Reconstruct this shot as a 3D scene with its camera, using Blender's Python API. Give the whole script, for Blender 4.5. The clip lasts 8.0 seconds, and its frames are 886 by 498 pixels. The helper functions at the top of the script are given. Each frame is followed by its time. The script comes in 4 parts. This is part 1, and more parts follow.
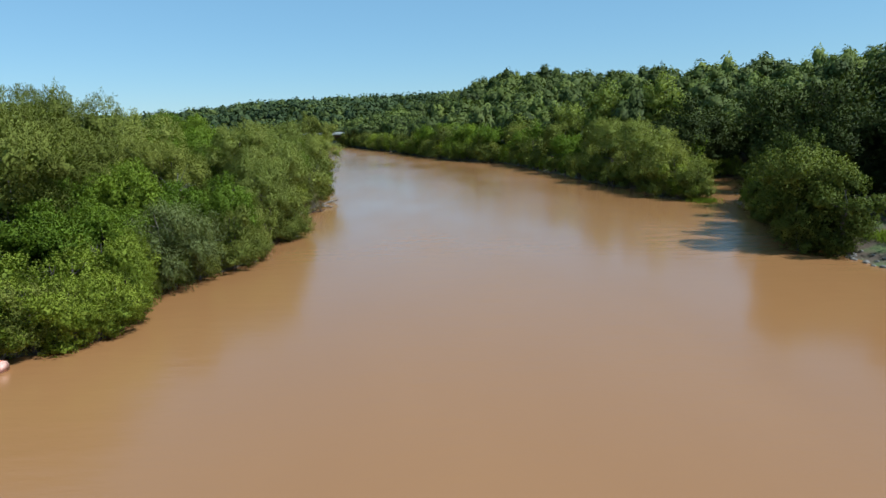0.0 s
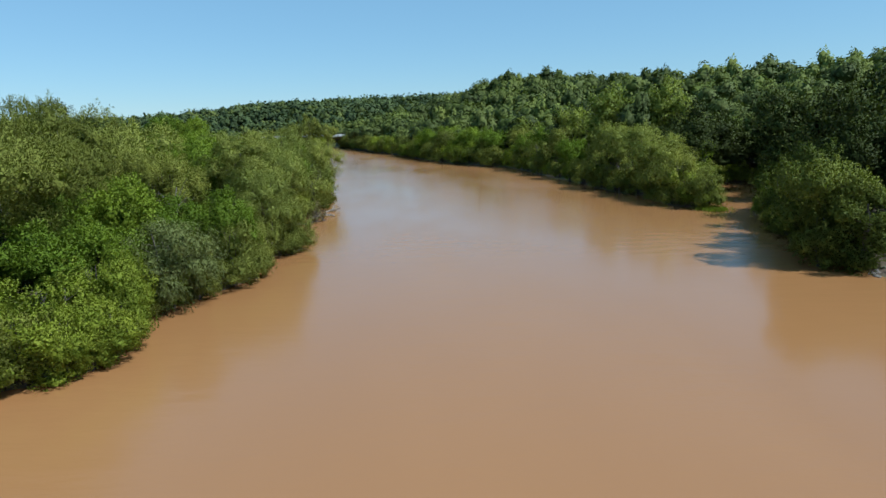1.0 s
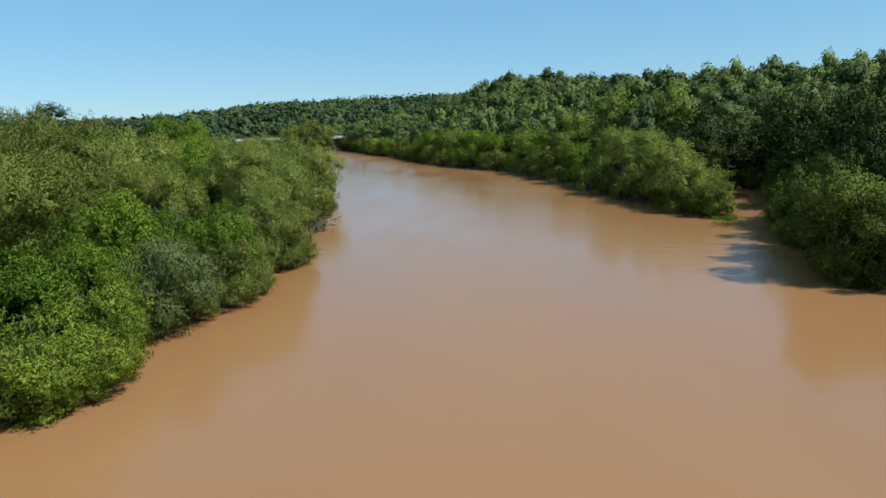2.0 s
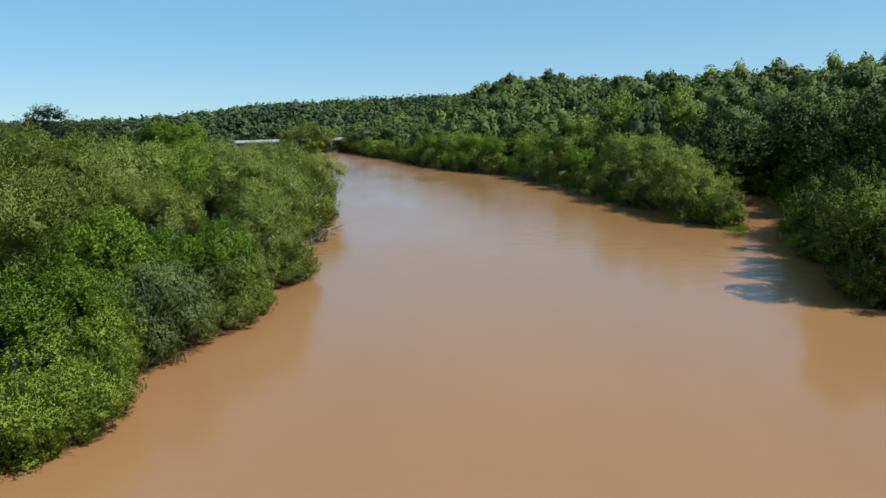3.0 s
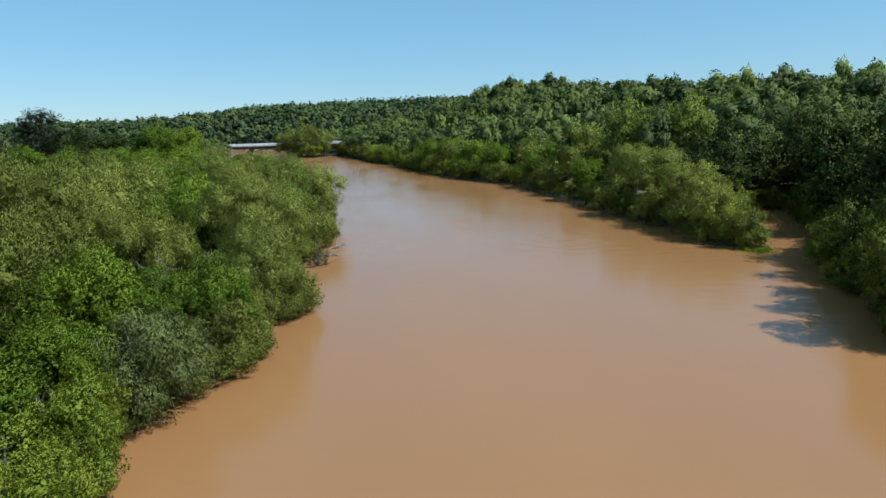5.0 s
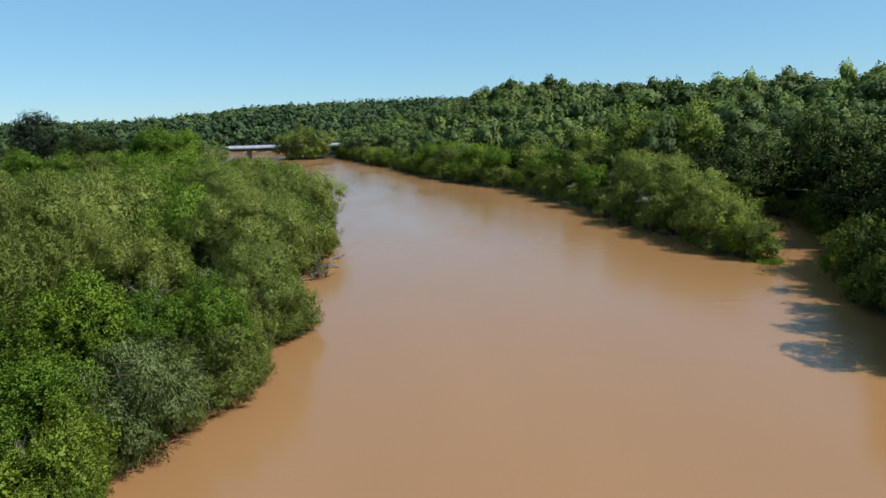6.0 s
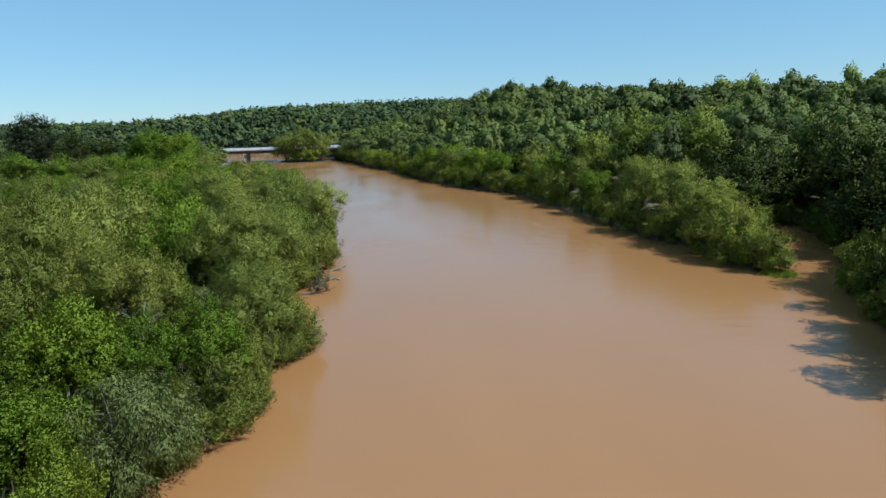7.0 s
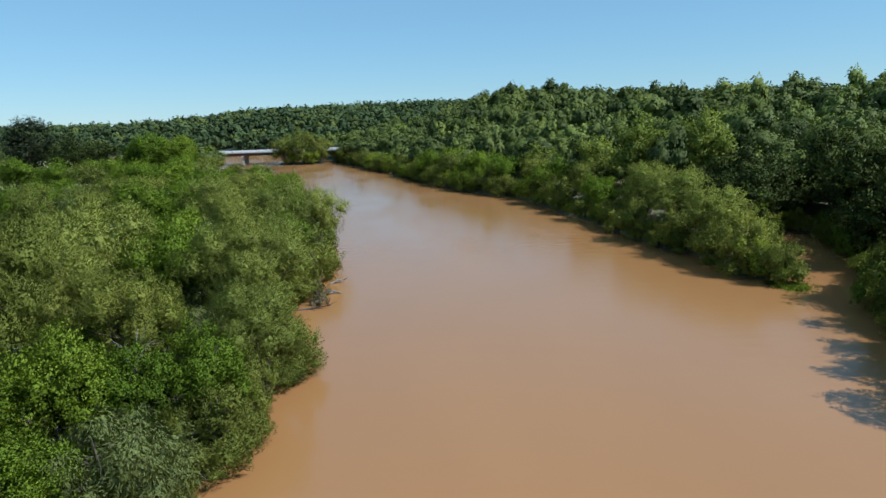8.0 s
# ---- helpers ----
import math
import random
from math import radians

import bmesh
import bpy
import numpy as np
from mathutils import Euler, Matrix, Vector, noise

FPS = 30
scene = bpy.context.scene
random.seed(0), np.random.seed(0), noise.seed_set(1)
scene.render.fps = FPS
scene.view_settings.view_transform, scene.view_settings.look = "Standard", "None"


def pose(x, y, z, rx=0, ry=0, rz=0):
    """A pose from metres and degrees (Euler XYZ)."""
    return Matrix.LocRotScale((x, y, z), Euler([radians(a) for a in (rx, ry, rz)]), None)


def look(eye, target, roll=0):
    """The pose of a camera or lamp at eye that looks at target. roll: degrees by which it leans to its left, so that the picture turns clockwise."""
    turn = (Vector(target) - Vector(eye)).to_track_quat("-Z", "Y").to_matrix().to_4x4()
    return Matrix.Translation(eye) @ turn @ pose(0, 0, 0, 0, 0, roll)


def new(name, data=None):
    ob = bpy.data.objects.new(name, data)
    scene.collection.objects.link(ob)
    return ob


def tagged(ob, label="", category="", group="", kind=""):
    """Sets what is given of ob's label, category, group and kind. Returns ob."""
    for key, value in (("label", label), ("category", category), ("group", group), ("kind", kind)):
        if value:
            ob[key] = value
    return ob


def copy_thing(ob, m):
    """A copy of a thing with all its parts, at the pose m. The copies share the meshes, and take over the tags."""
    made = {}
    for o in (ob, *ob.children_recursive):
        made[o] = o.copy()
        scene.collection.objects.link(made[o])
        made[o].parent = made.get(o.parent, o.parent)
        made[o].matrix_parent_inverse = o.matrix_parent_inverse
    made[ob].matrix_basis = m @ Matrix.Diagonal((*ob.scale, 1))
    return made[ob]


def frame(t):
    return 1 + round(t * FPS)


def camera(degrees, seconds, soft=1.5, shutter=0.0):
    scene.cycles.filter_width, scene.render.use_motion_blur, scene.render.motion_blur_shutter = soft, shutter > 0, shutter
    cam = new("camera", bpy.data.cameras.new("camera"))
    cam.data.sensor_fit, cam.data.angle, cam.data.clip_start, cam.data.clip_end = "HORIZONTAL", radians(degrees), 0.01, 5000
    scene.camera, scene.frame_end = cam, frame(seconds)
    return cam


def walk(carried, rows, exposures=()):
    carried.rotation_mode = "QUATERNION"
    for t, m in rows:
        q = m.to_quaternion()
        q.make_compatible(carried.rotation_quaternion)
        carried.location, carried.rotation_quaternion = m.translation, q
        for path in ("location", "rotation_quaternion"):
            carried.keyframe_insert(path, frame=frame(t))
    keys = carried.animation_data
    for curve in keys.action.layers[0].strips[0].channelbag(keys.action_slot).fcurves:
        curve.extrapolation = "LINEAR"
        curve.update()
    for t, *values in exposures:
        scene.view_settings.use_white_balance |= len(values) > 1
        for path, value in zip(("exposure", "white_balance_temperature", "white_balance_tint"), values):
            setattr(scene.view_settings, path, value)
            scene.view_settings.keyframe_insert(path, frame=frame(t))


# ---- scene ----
cam = camera(71.0, 8.0)
PATH = [
    (0, (1.943, 1.627, 8.809), (1.967, 3.588, 8.414), -1.6),
    (0.5, (1.765, 2.336, 9.154), (1.786, 4.297, 8.761), -1.8),
    (1, (1.525, 3.139, 9.552), (1.548, 5.1, 9.158), -1.7),
    (1.5, (1.326, 3.922, 9.926), (1.349, 5.882, 9.531), -1.8),
    (3, (0.704, 6.499, 11.055), (0.731, 8.46, 10.66), -1.8),
    (3.5, (0.467, 7.356, 11.42), (0.498, 9.317, 11.025), -1.8),
    (4, (0.275, 8.194, 11.794), (0.307, 10.154, 11.401), -1.8),
    (4.5, (0.047, 9.053, 12.19), (0.081, 11.013, 11.795), -1.8),
    (6, (-0.522, 11.665, 13.361), (-0.481, 13.625, 12.966), -1.8),
    (6.5, (-0.736, 12.56, 13.737), (-0.693, 14.521, 13.344), -1.8),
    (7, (-0.911, 13.405, 14.154), (-0.866, 15.365, 13.76), -1.8),
    (7.5, (-1.107, 14.27, 14.577), (-1.06, 16.231, 14.182), -1.9),
    (8, (-1.289, 15.12, 14.981), (-1.24, 17.08, 14.587), -1.9),
]
walk(cam, [(t, look(eye, target, roll)) for t, eye, target, roll in PATH],
     exposures=[(0.0, 0.17, 5450, 6), (8.0, 0.17, 5450, 6)])

# ---- daylight ----
SUN_EL, SUN_AZ = radians(50), math.atan2(0.91, -0.40)     # azimuth from +y towards +x
world = bpy.data.worlds.new("sky")
scene.world = world
world.use_nodes = True
wn, wl = world.node_tree.nodes, world.node_tree.links
sky = wn.new("ShaderNodeTexSky")
sky.sky_type, sky.sun_disc = "NISHITA", False
sky.sun_elevation, sky.sun_rotation = SUN_EL, SUN_AZ
sky.air_density, sky.dust_density, sky.ozone_density = 1.0, 0.0, 0.4
tone = wn.new("ShaderNodeMix")
tone.data_type, tone.blend_type = "RGBA", "MULTIPLY"
tone.inputs[0].default_value, tone.inputs[7].default_value = 1.0, (0.87, 0.97, 1.06, 1)
wl.new(sky.outputs[0], tone.inputs[6])
haze = wn.new("ShaderNodeMix")
haze.data_type = "RGBA"
haze.inputs[0].default_value, haze.inputs[7].default_value = 0.46, (3.7, 6.5, 7.9, 1)
wl.new(tone.outputs[2], haze.inputs[6])
wl.new(haze.outputs[2], wn["Background"].inputs[0])
wn["Background"].inputs[1].default_value = 0.082
sun = new("sun", bpy.data.lights.new("sun", "SUN"))
sun.data.energy, sun.data.angle, sun.data.color = 5.2, radians(0.53), (1.0, 0.97, 0.92)
to_sun = Vector((math.sin(SUN_AZ) * math.cos(SUN_EL), math.cos(SUN_AZ) * math.cos(SUN_EL), math.sin(SUN_EL)))
sun.matrix_world = look(to_sun * 100, (0, 0, 0))


# ---- materials ----
def material(name):
    m = bpy.data.materials.new(name)
    m.use_nodes = True
    nt = m.node_tree
    return m, nt.nodes, nt.links, nt.nodes["Principled BSDF"]


def ramp(nodes, stops):
    r = nodes.new("ShaderNodeValToRGB")
    while len(r.color_ramp.elements) < len(stops):
        r.color_ramp.elements.new(0.5)
    for e, (p, c) in zip(r.color_ramp.elements, stops):
        e.position, e.color = p, (*c, 1)
    return r


def noise_tex(nodes, links, coord, scale, detail=4, rough=0.55):
    n = nodes.new("ShaderNodeTexNoise")
    n.inputs["Scale"].default_value, n.inputs["Detail"].default_value = scale, detail
    n.inputs["Roughness"].default_value = rough
    links.new(coord, n.inputs["Vector"])
    return n


def mixed(nodes, links, kind, fac, a, b):
    mx = nodes.new("ShaderNodeMix")
    mx.data_type, mx.blend_type = "RGBA", kind
    for sock, v in ((mx.inputs[0], fac), (mx.inputs[6], a), (mx.inputs[7], b)):
        if hasattr(v, "is_output"):
            links.new(v, sock)
        else:
            sock.default_value = v if isinstance(v, (int, float)) else (*v, 1)
    return mx.outputs[2]


def leaf_material(name, dark, light, clump=0.7, glow=0.35, spread=0.3, each=0.45, own="object"):
    """Foliage: each leaf its own tone, clumps and whole trees varied, some light passing through."""
    m, n, l, p = material(name)
    geo, obj, tc = n.new("ShaderNodeNewGeometry"), n.new("ShaderNodeObjectInfo"), n.new("ShaderNodeTexCoord")
    if own == "object":
        whole = obj.outputs["Random"]
    else:                                       # joined woods carry a tone for each tree
        stored = n.new("ShaderNodeAttribute")
        stored.attribute_name = own
        whole = stored.outputs["Fac"]
    big = noise_tex(n, l, tc.outputs["Object"], clump, 3)
    add = n.new("ShaderNodeMath")
    add.operation = "MULTIPLY_ADD"
    l.new(geo.outputs["Random Per Island"], add.inputs[0])
    add.inputs[1].default_value = each
    sub = n.new("ShaderNodeMath")
    sub.operation = "MULTIPLY_ADD"
    l.new(big.outputs["Fac"], sub.inputs[0])
    sub.inputs[1].default_value, sub.inputs[2].default_value = 0.9, 0.05 - each / 2
    l.new(sub.outputs[0], add.inputs[2])
    r = ramp(n, [(0.05, dark), (0.95, light)])
    l.new(add.outputs[0], r.inputs[0])
    hsv = n.new("ShaderNodeHueSaturation")
    l.new(r.outputs[0], hsv.inputs["Color"])
    hsv.inputs["Saturation"].default_value = 1.04
    for key, lo, hi in (("Value", 1 - spread, 1 + spread), ("Hue", 0.502, 0.485)):
        mr = n.new("ShaderNodeMapRange")
        mr.inputs["To Min"].default_value, mr.inputs["To Max"].default_value = lo, hi
        l.new(whole, mr.inputs["Value"])
        l.new(mr.outputs[0], hsv.inputs[key])
    l.new(hsv.outputs[0], p.inputs["Base Color"])
    p.inputs["Roughness"].default_value = 0.65
    p.inputs["Specular IOR Level"].default_value = 0.12
    tr = n.new("ShaderNodeBsdfTranslucent")
    bright = mixed(n, l, "MULTIPLY", 1.0, hsv.outputs[0], (1.25, 1.35, 0.55))
    l.new(bright, tr.inputs["Color"])
    mx = n.new("ShaderNodeMixShader")
    mx.inputs[0].default_value = glow
    l.new(p.outputs[0], mx.inputs[1])
    l.new(tr.outputs[0], mx.inputs[2])
    l.new(mx.outputs[0], n["Material Output"].inputs["Surface"])
    return m


def plain_material(name, a, b, scale=2.0, rough=0.85, bump=0.3, metal=0.0, fine=6.0):
    m, n, l, p = material(name)
    tc = n.new("ShaderNodeTexCoord")
    big = noise_tex(n, l, tc.outputs["Object"], scale, 5)
    small = noise_tex(n, l, tc.outputs["Object"], scale * fine, 6)
    r = ramp(n, [(0.3, a), (0.7, b)])
    l.new(big.outputs["Fac"], r.inputs[0])
    grain = ramp(n, [(0.3, (0.65, 0.65, 0.65)), (0.7, (1.15, 1.15, 1.15))])
    l.new(small.outputs["Fac"], grain.inputs[0])
    l.new(mixed(n, l, "MULTIPLY", 1.0, r.outputs[0], grain.outputs[0]), p.inputs["Base Color"])
    p.inputs["Roughness"].default_value, p.inputs["Metallic"].default_value = rough, metal
    b1 = n.new("ShaderNodeBump")
    b1.inputs["Strength"].default_value, b1.inputs["Distance"].default_value = bump, 0.05
    l.new(small.outputs["Fac"], b1.inputs["Height"])
    l.new(b1.outputs[0], p.inputs["Normal"])
    return m


LEAF = {
    "willow": leaf_material("willow_leaves", (0.118, 0.134, 0.027), (0.257, 0.283, 0.061), glow=0.22, spread=0.22, each=0.1),
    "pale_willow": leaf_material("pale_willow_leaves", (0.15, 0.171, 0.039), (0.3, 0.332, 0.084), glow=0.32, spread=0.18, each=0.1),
    "grey_willow": leaf_material("grey_willow_leaves", (0.128, 0.15, 0.05), (0.23, 0.262, 0.092), glow=0.3, spread=0.12, each=0.1),
    "broadleaf": leaf_material("broadleaf_leaves", (0.094, 0.14, 0.018), (0.212, 0.295, 0.04), glow=0.36, spread=0.2, each=0.1),
    "alder": leaf_material("alder_leaves", (0.07, 0.092, 0.018), (0.165, 0.2, 0.041), glow=0.22, spread=0.2, each=0.12),
    "oak": leaf_material("oak_leaves", (0.032, 0.045, 0.012), (0.096, 0.12, 0.03), glow=0.16, each=0.12),
    "poplar": leaf_material("poplar_leaves", (0.135, 0.168, 0.036), (0.27, 0.315, 0.074), glow=0.3, spread=0.15, each=0.1),
    "pine": leaf_material("pine_needles", (0.03, 0.04, 0.02), (0.065, 0.08, 0.036), glow=0.1),
    "shrub": leaf_material("shrub_leaves", (0.13, 0.17, 0.022), (0.28, 0.34, 0.052), glow=0.34, spread=0.2, each=0.1),
    "far": leaf_material("far_leaves", (0.062, 0.083, 0.021), (0.16, 0.19, 0.046), clump=0.09, glow=0.14, each=0.06, spread=0.4, own="tone"),
    "far_dark": leaf_material("dark_far_leaves", (0.044, 0.06, 0.018), (0.112, 0.138, 0.037), clump=0.09, glow=0.12, each=0.06, spread=0.35, own="tone"),
    "far_pale": leaf_material("pale_far_leaves", (0.11, 0.14, 0.034), (0.21, 0.25, 0.064), clump=0.09, glow=0.18, each=0.06, spread=0.3, own="tone"),
    "ridge": leaf_material("ridge_leaves", (0.03, 0.047, 0.019), (0.078, 0.105, 0.038), clump=0.03, glow=0.1, each=0.05, spread=0.35, own="tone"),
    "dry": leaf_material("dry_leaves", (0.12, 0.10, 0.05), (0.24, 0.21, 0.11)),
}
BARK = plain_material("bark", (0.06, 0.045, 0.035), (0.13, 0.105, 0.085), 3.0)
PALE_BARK = plain_material("pale_bark", (0.16, 0.14, 0.11), (0.3, 0.265, 0.215), 3.0)
CONCRETE = plain_material("concrete", (0.42, 0.40, 0.37), (0.52, 0.50, 0.46), 0.6)
WHITE_PAINT = plain_material("weathered_white", (0.72, 0.72, 0.70), (0.82, 0.82, 0.80), 0.8, 0.6)
DARK_STEEL = plain_material("weathered_steel", (0.05, 0.05, 0.05), (0.11, 0.09, 0.08), 0.8, 0.6)
RUSTY = plain_material("rusty_steel", (0.07, 0.035, 0.022), (0.14, 0.075, 0.045), 0.8, 0.8)
STONE = plain_material("stone", (0.13, 0.115, 0.09), (0.27, 0.24, 0.2), 2.0)
BRICK_RED = plain_material("red_brick", (0.26, 0.1, 0.07), (0.34, 0.15, 0.1), 1.0)
ROOF = plain_material("pale_roof", (0.24, 0.23, 0.21), (0.32, 0.31, 0.29), 0.5)


def ground_material():
    m, n, l, p = material("bank_soil_and_grass")
    tc = n.new("ShaderNodeTexCoord")
    big = noise_tex(n, l, tc.outputs["Object"], 0.06, 5)
    mid = noise_tex(n, l, tc.outputs["Object"], 0.7, 6)
    fine = noise_tex(n, l, tc.outputs["Object"], 7.0, 6)
    soil = ramp(n, [(0.3, (0.075, 0.05, 0.03)), (0.7, (0.2, 0.145, 0.09))])
    l.new(mid.outputs["Fac"], soil.inputs[0])
    grass = ramp(n, [(0.3, (0.05, 0.085, 0.02)), (0.7, (0.15, 0.17, 0.05))])
    l.new(fine.outputs["Fac"], grass.inputs[0])
    mask = ramp(n, [(0.45, (0, 0, 0)), (0.6, (1, 1, 1))])
    l.new(mid.outputs["Fac"], mask.inputs[0])
    base = mixed(n, l, "MIX", mask.outputs[0], soil.outputs[0], grass.outputs[0])
    hay = ramp(n, [(0.35, (0.36, 0.27, 0.15)), (0.5, (0.3, 0.27, 0.12)), (0.62, (0.17, 0.2, 0.07))])
    l.new(big.outputs["Fac"], hay.inputs[0])
    sep = n.new("ShaderNodeSeparateXYZ")
    l.new(tc.outputs["Object"], sep.inputs[0])
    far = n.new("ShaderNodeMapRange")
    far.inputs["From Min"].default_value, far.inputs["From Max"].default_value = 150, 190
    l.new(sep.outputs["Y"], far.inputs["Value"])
    west = n.new("ShaderNodeMapRange")
    west.inputs["From Min"].default_value, west.inputs["From Max"].default_value = -90, -105
    l.new(sep.outputs["X"], west.inputs["Value"])
    end = n.new("ShaderNodeMapRange")
    end.inputs["From Min"].default_value, end.inputs["From Max"].default_value = 450, 430
    l.new(sep.outputs["Y"], end.inputs["Value"])
    both, all3 = n.new("ShaderNodeMath"), n.new("ShaderNodeMath")
    both.operation = all3.operation = "MULTIPLY"
    l.new(far.outputs[0], both.inputs[0])
    l.new(west.outputs[0], both.inputs[1])
    l.new(both.outputs[0], all3.inputs[0])
    l.new(end.outputs[0], all3.inputs[1])
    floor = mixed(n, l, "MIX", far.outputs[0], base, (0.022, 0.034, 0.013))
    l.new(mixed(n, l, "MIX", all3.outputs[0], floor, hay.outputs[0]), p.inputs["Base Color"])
    p.inputs["Roughness"].default_value = 0.95
    b = n.new("ShaderNodeBump")
    b.inputs["Strength"].default_value, b.inputs["Distance"].default_value = 0.6, 0.12
    l.new(fine.outputs["Fac"], b.inputs["Height"])
    l.new(b.outputs[0], p.inputs["Normal"])
    return m


def water_material():
    """Silty river water: a brown body under a rippled, glossy surface."""
    m, n, l, p = material("muddy_water")
    tc = n.new("ShaderNodeTexCoord")
    drift = n.new("ShaderNodeMapping")
    drift.inputs["Scale"].default_value = (1.0, 0.35, 1.0)
    l.new(tc.outputs["Object"], drift.inputs["Vector"])
    big = noise_tex(n, l, drift.outputs[0], 0.05, 4)
    body = ramp(n, [(0.3, (0.284, 0.135, 0.048)), (0.7, (0.319, 0.155, 0.056))])
    l.new(big.outputs["Fac"], body.inputs[0])
    l.new(body.outputs[0], p.inputs["Base Color"])
    p.inputs["IOR"].default_value = 1.5
    gust = noise_tex(n, l, drift.outputs[0], 0.09, 3)
    mr = n.new("ShaderNodeMapRange")
    mr.inputs["From Min"].default_value, mr.inputs["From Max"].default_value = 0.35, 0.7
    mr.inputs["To Min"].default_value, mr.inputs["To Max"].default_value = 0.12, 0.24
    l.new(gust.outputs["Fac"], mr.inputs["Value"])
    l.new(mr.outputs[0], p.inputs["Roughness"])
    wide = n.new("ShaderNodeMapping")
    wide.inputs["Scale"].default_value = (0.35, 1.0, 1.0)
    wide.inputs["Rotation"].default_value = (0, 0, radians(8))
    l.new(tc.outputs["Object"], wide.inputs["Vector"])
    swell = noise_tex(n, l, wide.outputs[0], 0.9, 4)
    rip = noise_tex(n, l, wide.outputs[0], 5.0, 3)
    b1, b2 = n.new("ShaderNodeBump"), n.new("ShaderNodeBump")
    b1.inputs["Strength"].default_value, b1.inputs["Distance"].default_value = 0.25, 0.08
    b2.inputs["Strength"].default_value, b2.inputs["Distance"].default_value = 0.25, 0.012
    streak = n.new("ShaderNodeMapRange")
    streak.inputs["From Min"].default_value, streak.inputs["From Max"].default_value = 0.42, 0.62
    streak.inputs["To Min"].default_value, streak.inputs["To Max"].default_value = 0.1, 0.4
    l.new(gust.outputs["Fac"], streak.inputs["Value"])
    l.new(streak.outputs[0], b1.inputs["Strength"])
    l.new(swell.outputs["Fac"], b1.inputs["Height"])
    l.new(rip.outputs["Fac"], b2.inputs["Height"])
    l.new(b1.outputs[0], b2.inputs["Normal"])
    l.new(b2.outputs[0], p.inputs["Normal"])
    return m


# ---- shared builders ----
def part(name, data, mat, parent, label=""):
    """One mesh object under a thing or under a part. data: a bmesh or a mesh."""
    if isinstance(data, bmesh.types.BMesh):
        mesh = bpy.data.meshes.new(name)
        data.to_mesh(mesh)
        data.free()
    else:
        mesh = data
    if not mesh.materials:
        mesh.materials.append(mat)
    ob = new(name, mesh)
    ob.parent = parent
    if label:
        tagged(ob, label)
    return ob


def leaf_mesh(name, quads):
    """A mesh of loose leaves from an array (n, 8, 3): corners and their normals."""
    flat, sizes = np.asarray(quads[:, :4], np.float32).reshape(-1, 3), np.full(len(quads), 4, np.int32)
    mesh = bpy.data.meshes.new(name)
    mesh.vertices.add(len(flat))
    mesh.loops.add(len(flat))
    mesh.polygons.add(len(sizes))
    mesh.vertices.foreach_set("co", np.ascontiguousarray(flat).ravel())
    mesh.loops.foreach_set("vertex_index", np.arange(len(flat), dtype=np.int32))
    mesh.polygons.foreach_set("loop_start", (np.cumsum(sizes) - sizes).astype(np.int32))
    mesh.update(calc_edges=True)
    mesh.normals_split_custom_set_from_vertices(unit(quads[:, 4:].reshape(-1, 3)))
    return mesh


def unit(v):
    return v / np.maximum(np.linalg.norm(v, axis=-1, keepdims=True), 1e-9)


def leaves(rng, at, out, length, width, droop, loose=0.36, rough=0.36):
    """Leaf blades at the points, facing roughly outwards, hanging by droop: four corners and their normals."""
    n = len(at)
    face = unit(out + np.array([0, 0, 0.2]) + rng.normal(size=(n, 3)) * loose)
    axis = unit(np.cross(face, rng.normal(size=(n, 3)))) + out * 0.2 + np.array([0, 0, -droop])
    axis = unit(axis - face * np.sum(axis * face, axis=1, keepdims=True) * 0.8)
    side = unit(np.cross(face, axis))
    ln = np.broadcast_to(length * rng.uniform(0.6, 1.35, n), (n,))[:, None]
    wd = np.broadcast_to(width * rng.uniform(0.6, 1.3, n), (n,))[:, None]
    tip = at + axis * ln - np.array([0, 0, 1]) * ln * max(droop, 0) * 0.2
    mid = at + axis * ln * 0.45 + face * wd * 0.15
    soft = unit(out + face * rough)
    return np.stack([at, mid - side * wd * 0.5, tip, mid + side * wd * 0.5, soft, soft, soft, soft], axis=1)


def lobes_of(rng, count, radius, low, high, tight=0.74):
    """Boughs of a crown: centres and sizes inside an uneven egg between two heights, kept apart from each other."""
    half = (high - low) / 2
    egg = np.array([radius, radius, half])
    c = []
    for i in range(count):
        best, far = None, -1.0
        for _ in range(7):
            d = unit(rng.normal(size=3) + np.array([0, 0, 0.12]))
            span = rng.uniform(0.0, 0.45) if i % 5 == 4 else rng.uniform(0.62, 1.08)
            p = d * span * egg * tight
            gap = min((np.linalg.norm((p - q) / egg) for q in c), default=1.0)
            if gap > far:
                best, far = p, gap
        c.append(best)
    c = np.array(c)
    s = radius * rng.uniform(0.19, 0.37, count)
    s[4::5] *= 1.35
    c[:, 2] += low + half
    return c, s


def bough_form(rng, n):
    """Waves that make each of n boughs an uneven, lumpy mass: directions and phases."""
    return rng.normal(size=(n, 7, 3)) * np.array([2.2] * 3 + [7.0] * 4)[None, :, None], rng.uniform(0, 6.3, (n, 7))


def reach(form, k, d):
    """How far bough k swells along d, about 1."""
    ways, phases = form
    wave = np.sin(np.einsum("mij,mj->mi", ways[k], d) + phases[k])
    return 1 + wave[:, :3].sum(axis=1) * 0.15 + wave[:, 3:].sum(axis=1) * 0.085


def outside(p, own, c, s, limit=0.8):
    """Which of the points lie in no other bough."""
    free = np.ones(len(p), bool)
    for j in range(len(c)):
        free &= (own == j) | (np.sum((p - c[j]) ** 2, axis=1) > (limit * s[j]) ** 2)
    return free


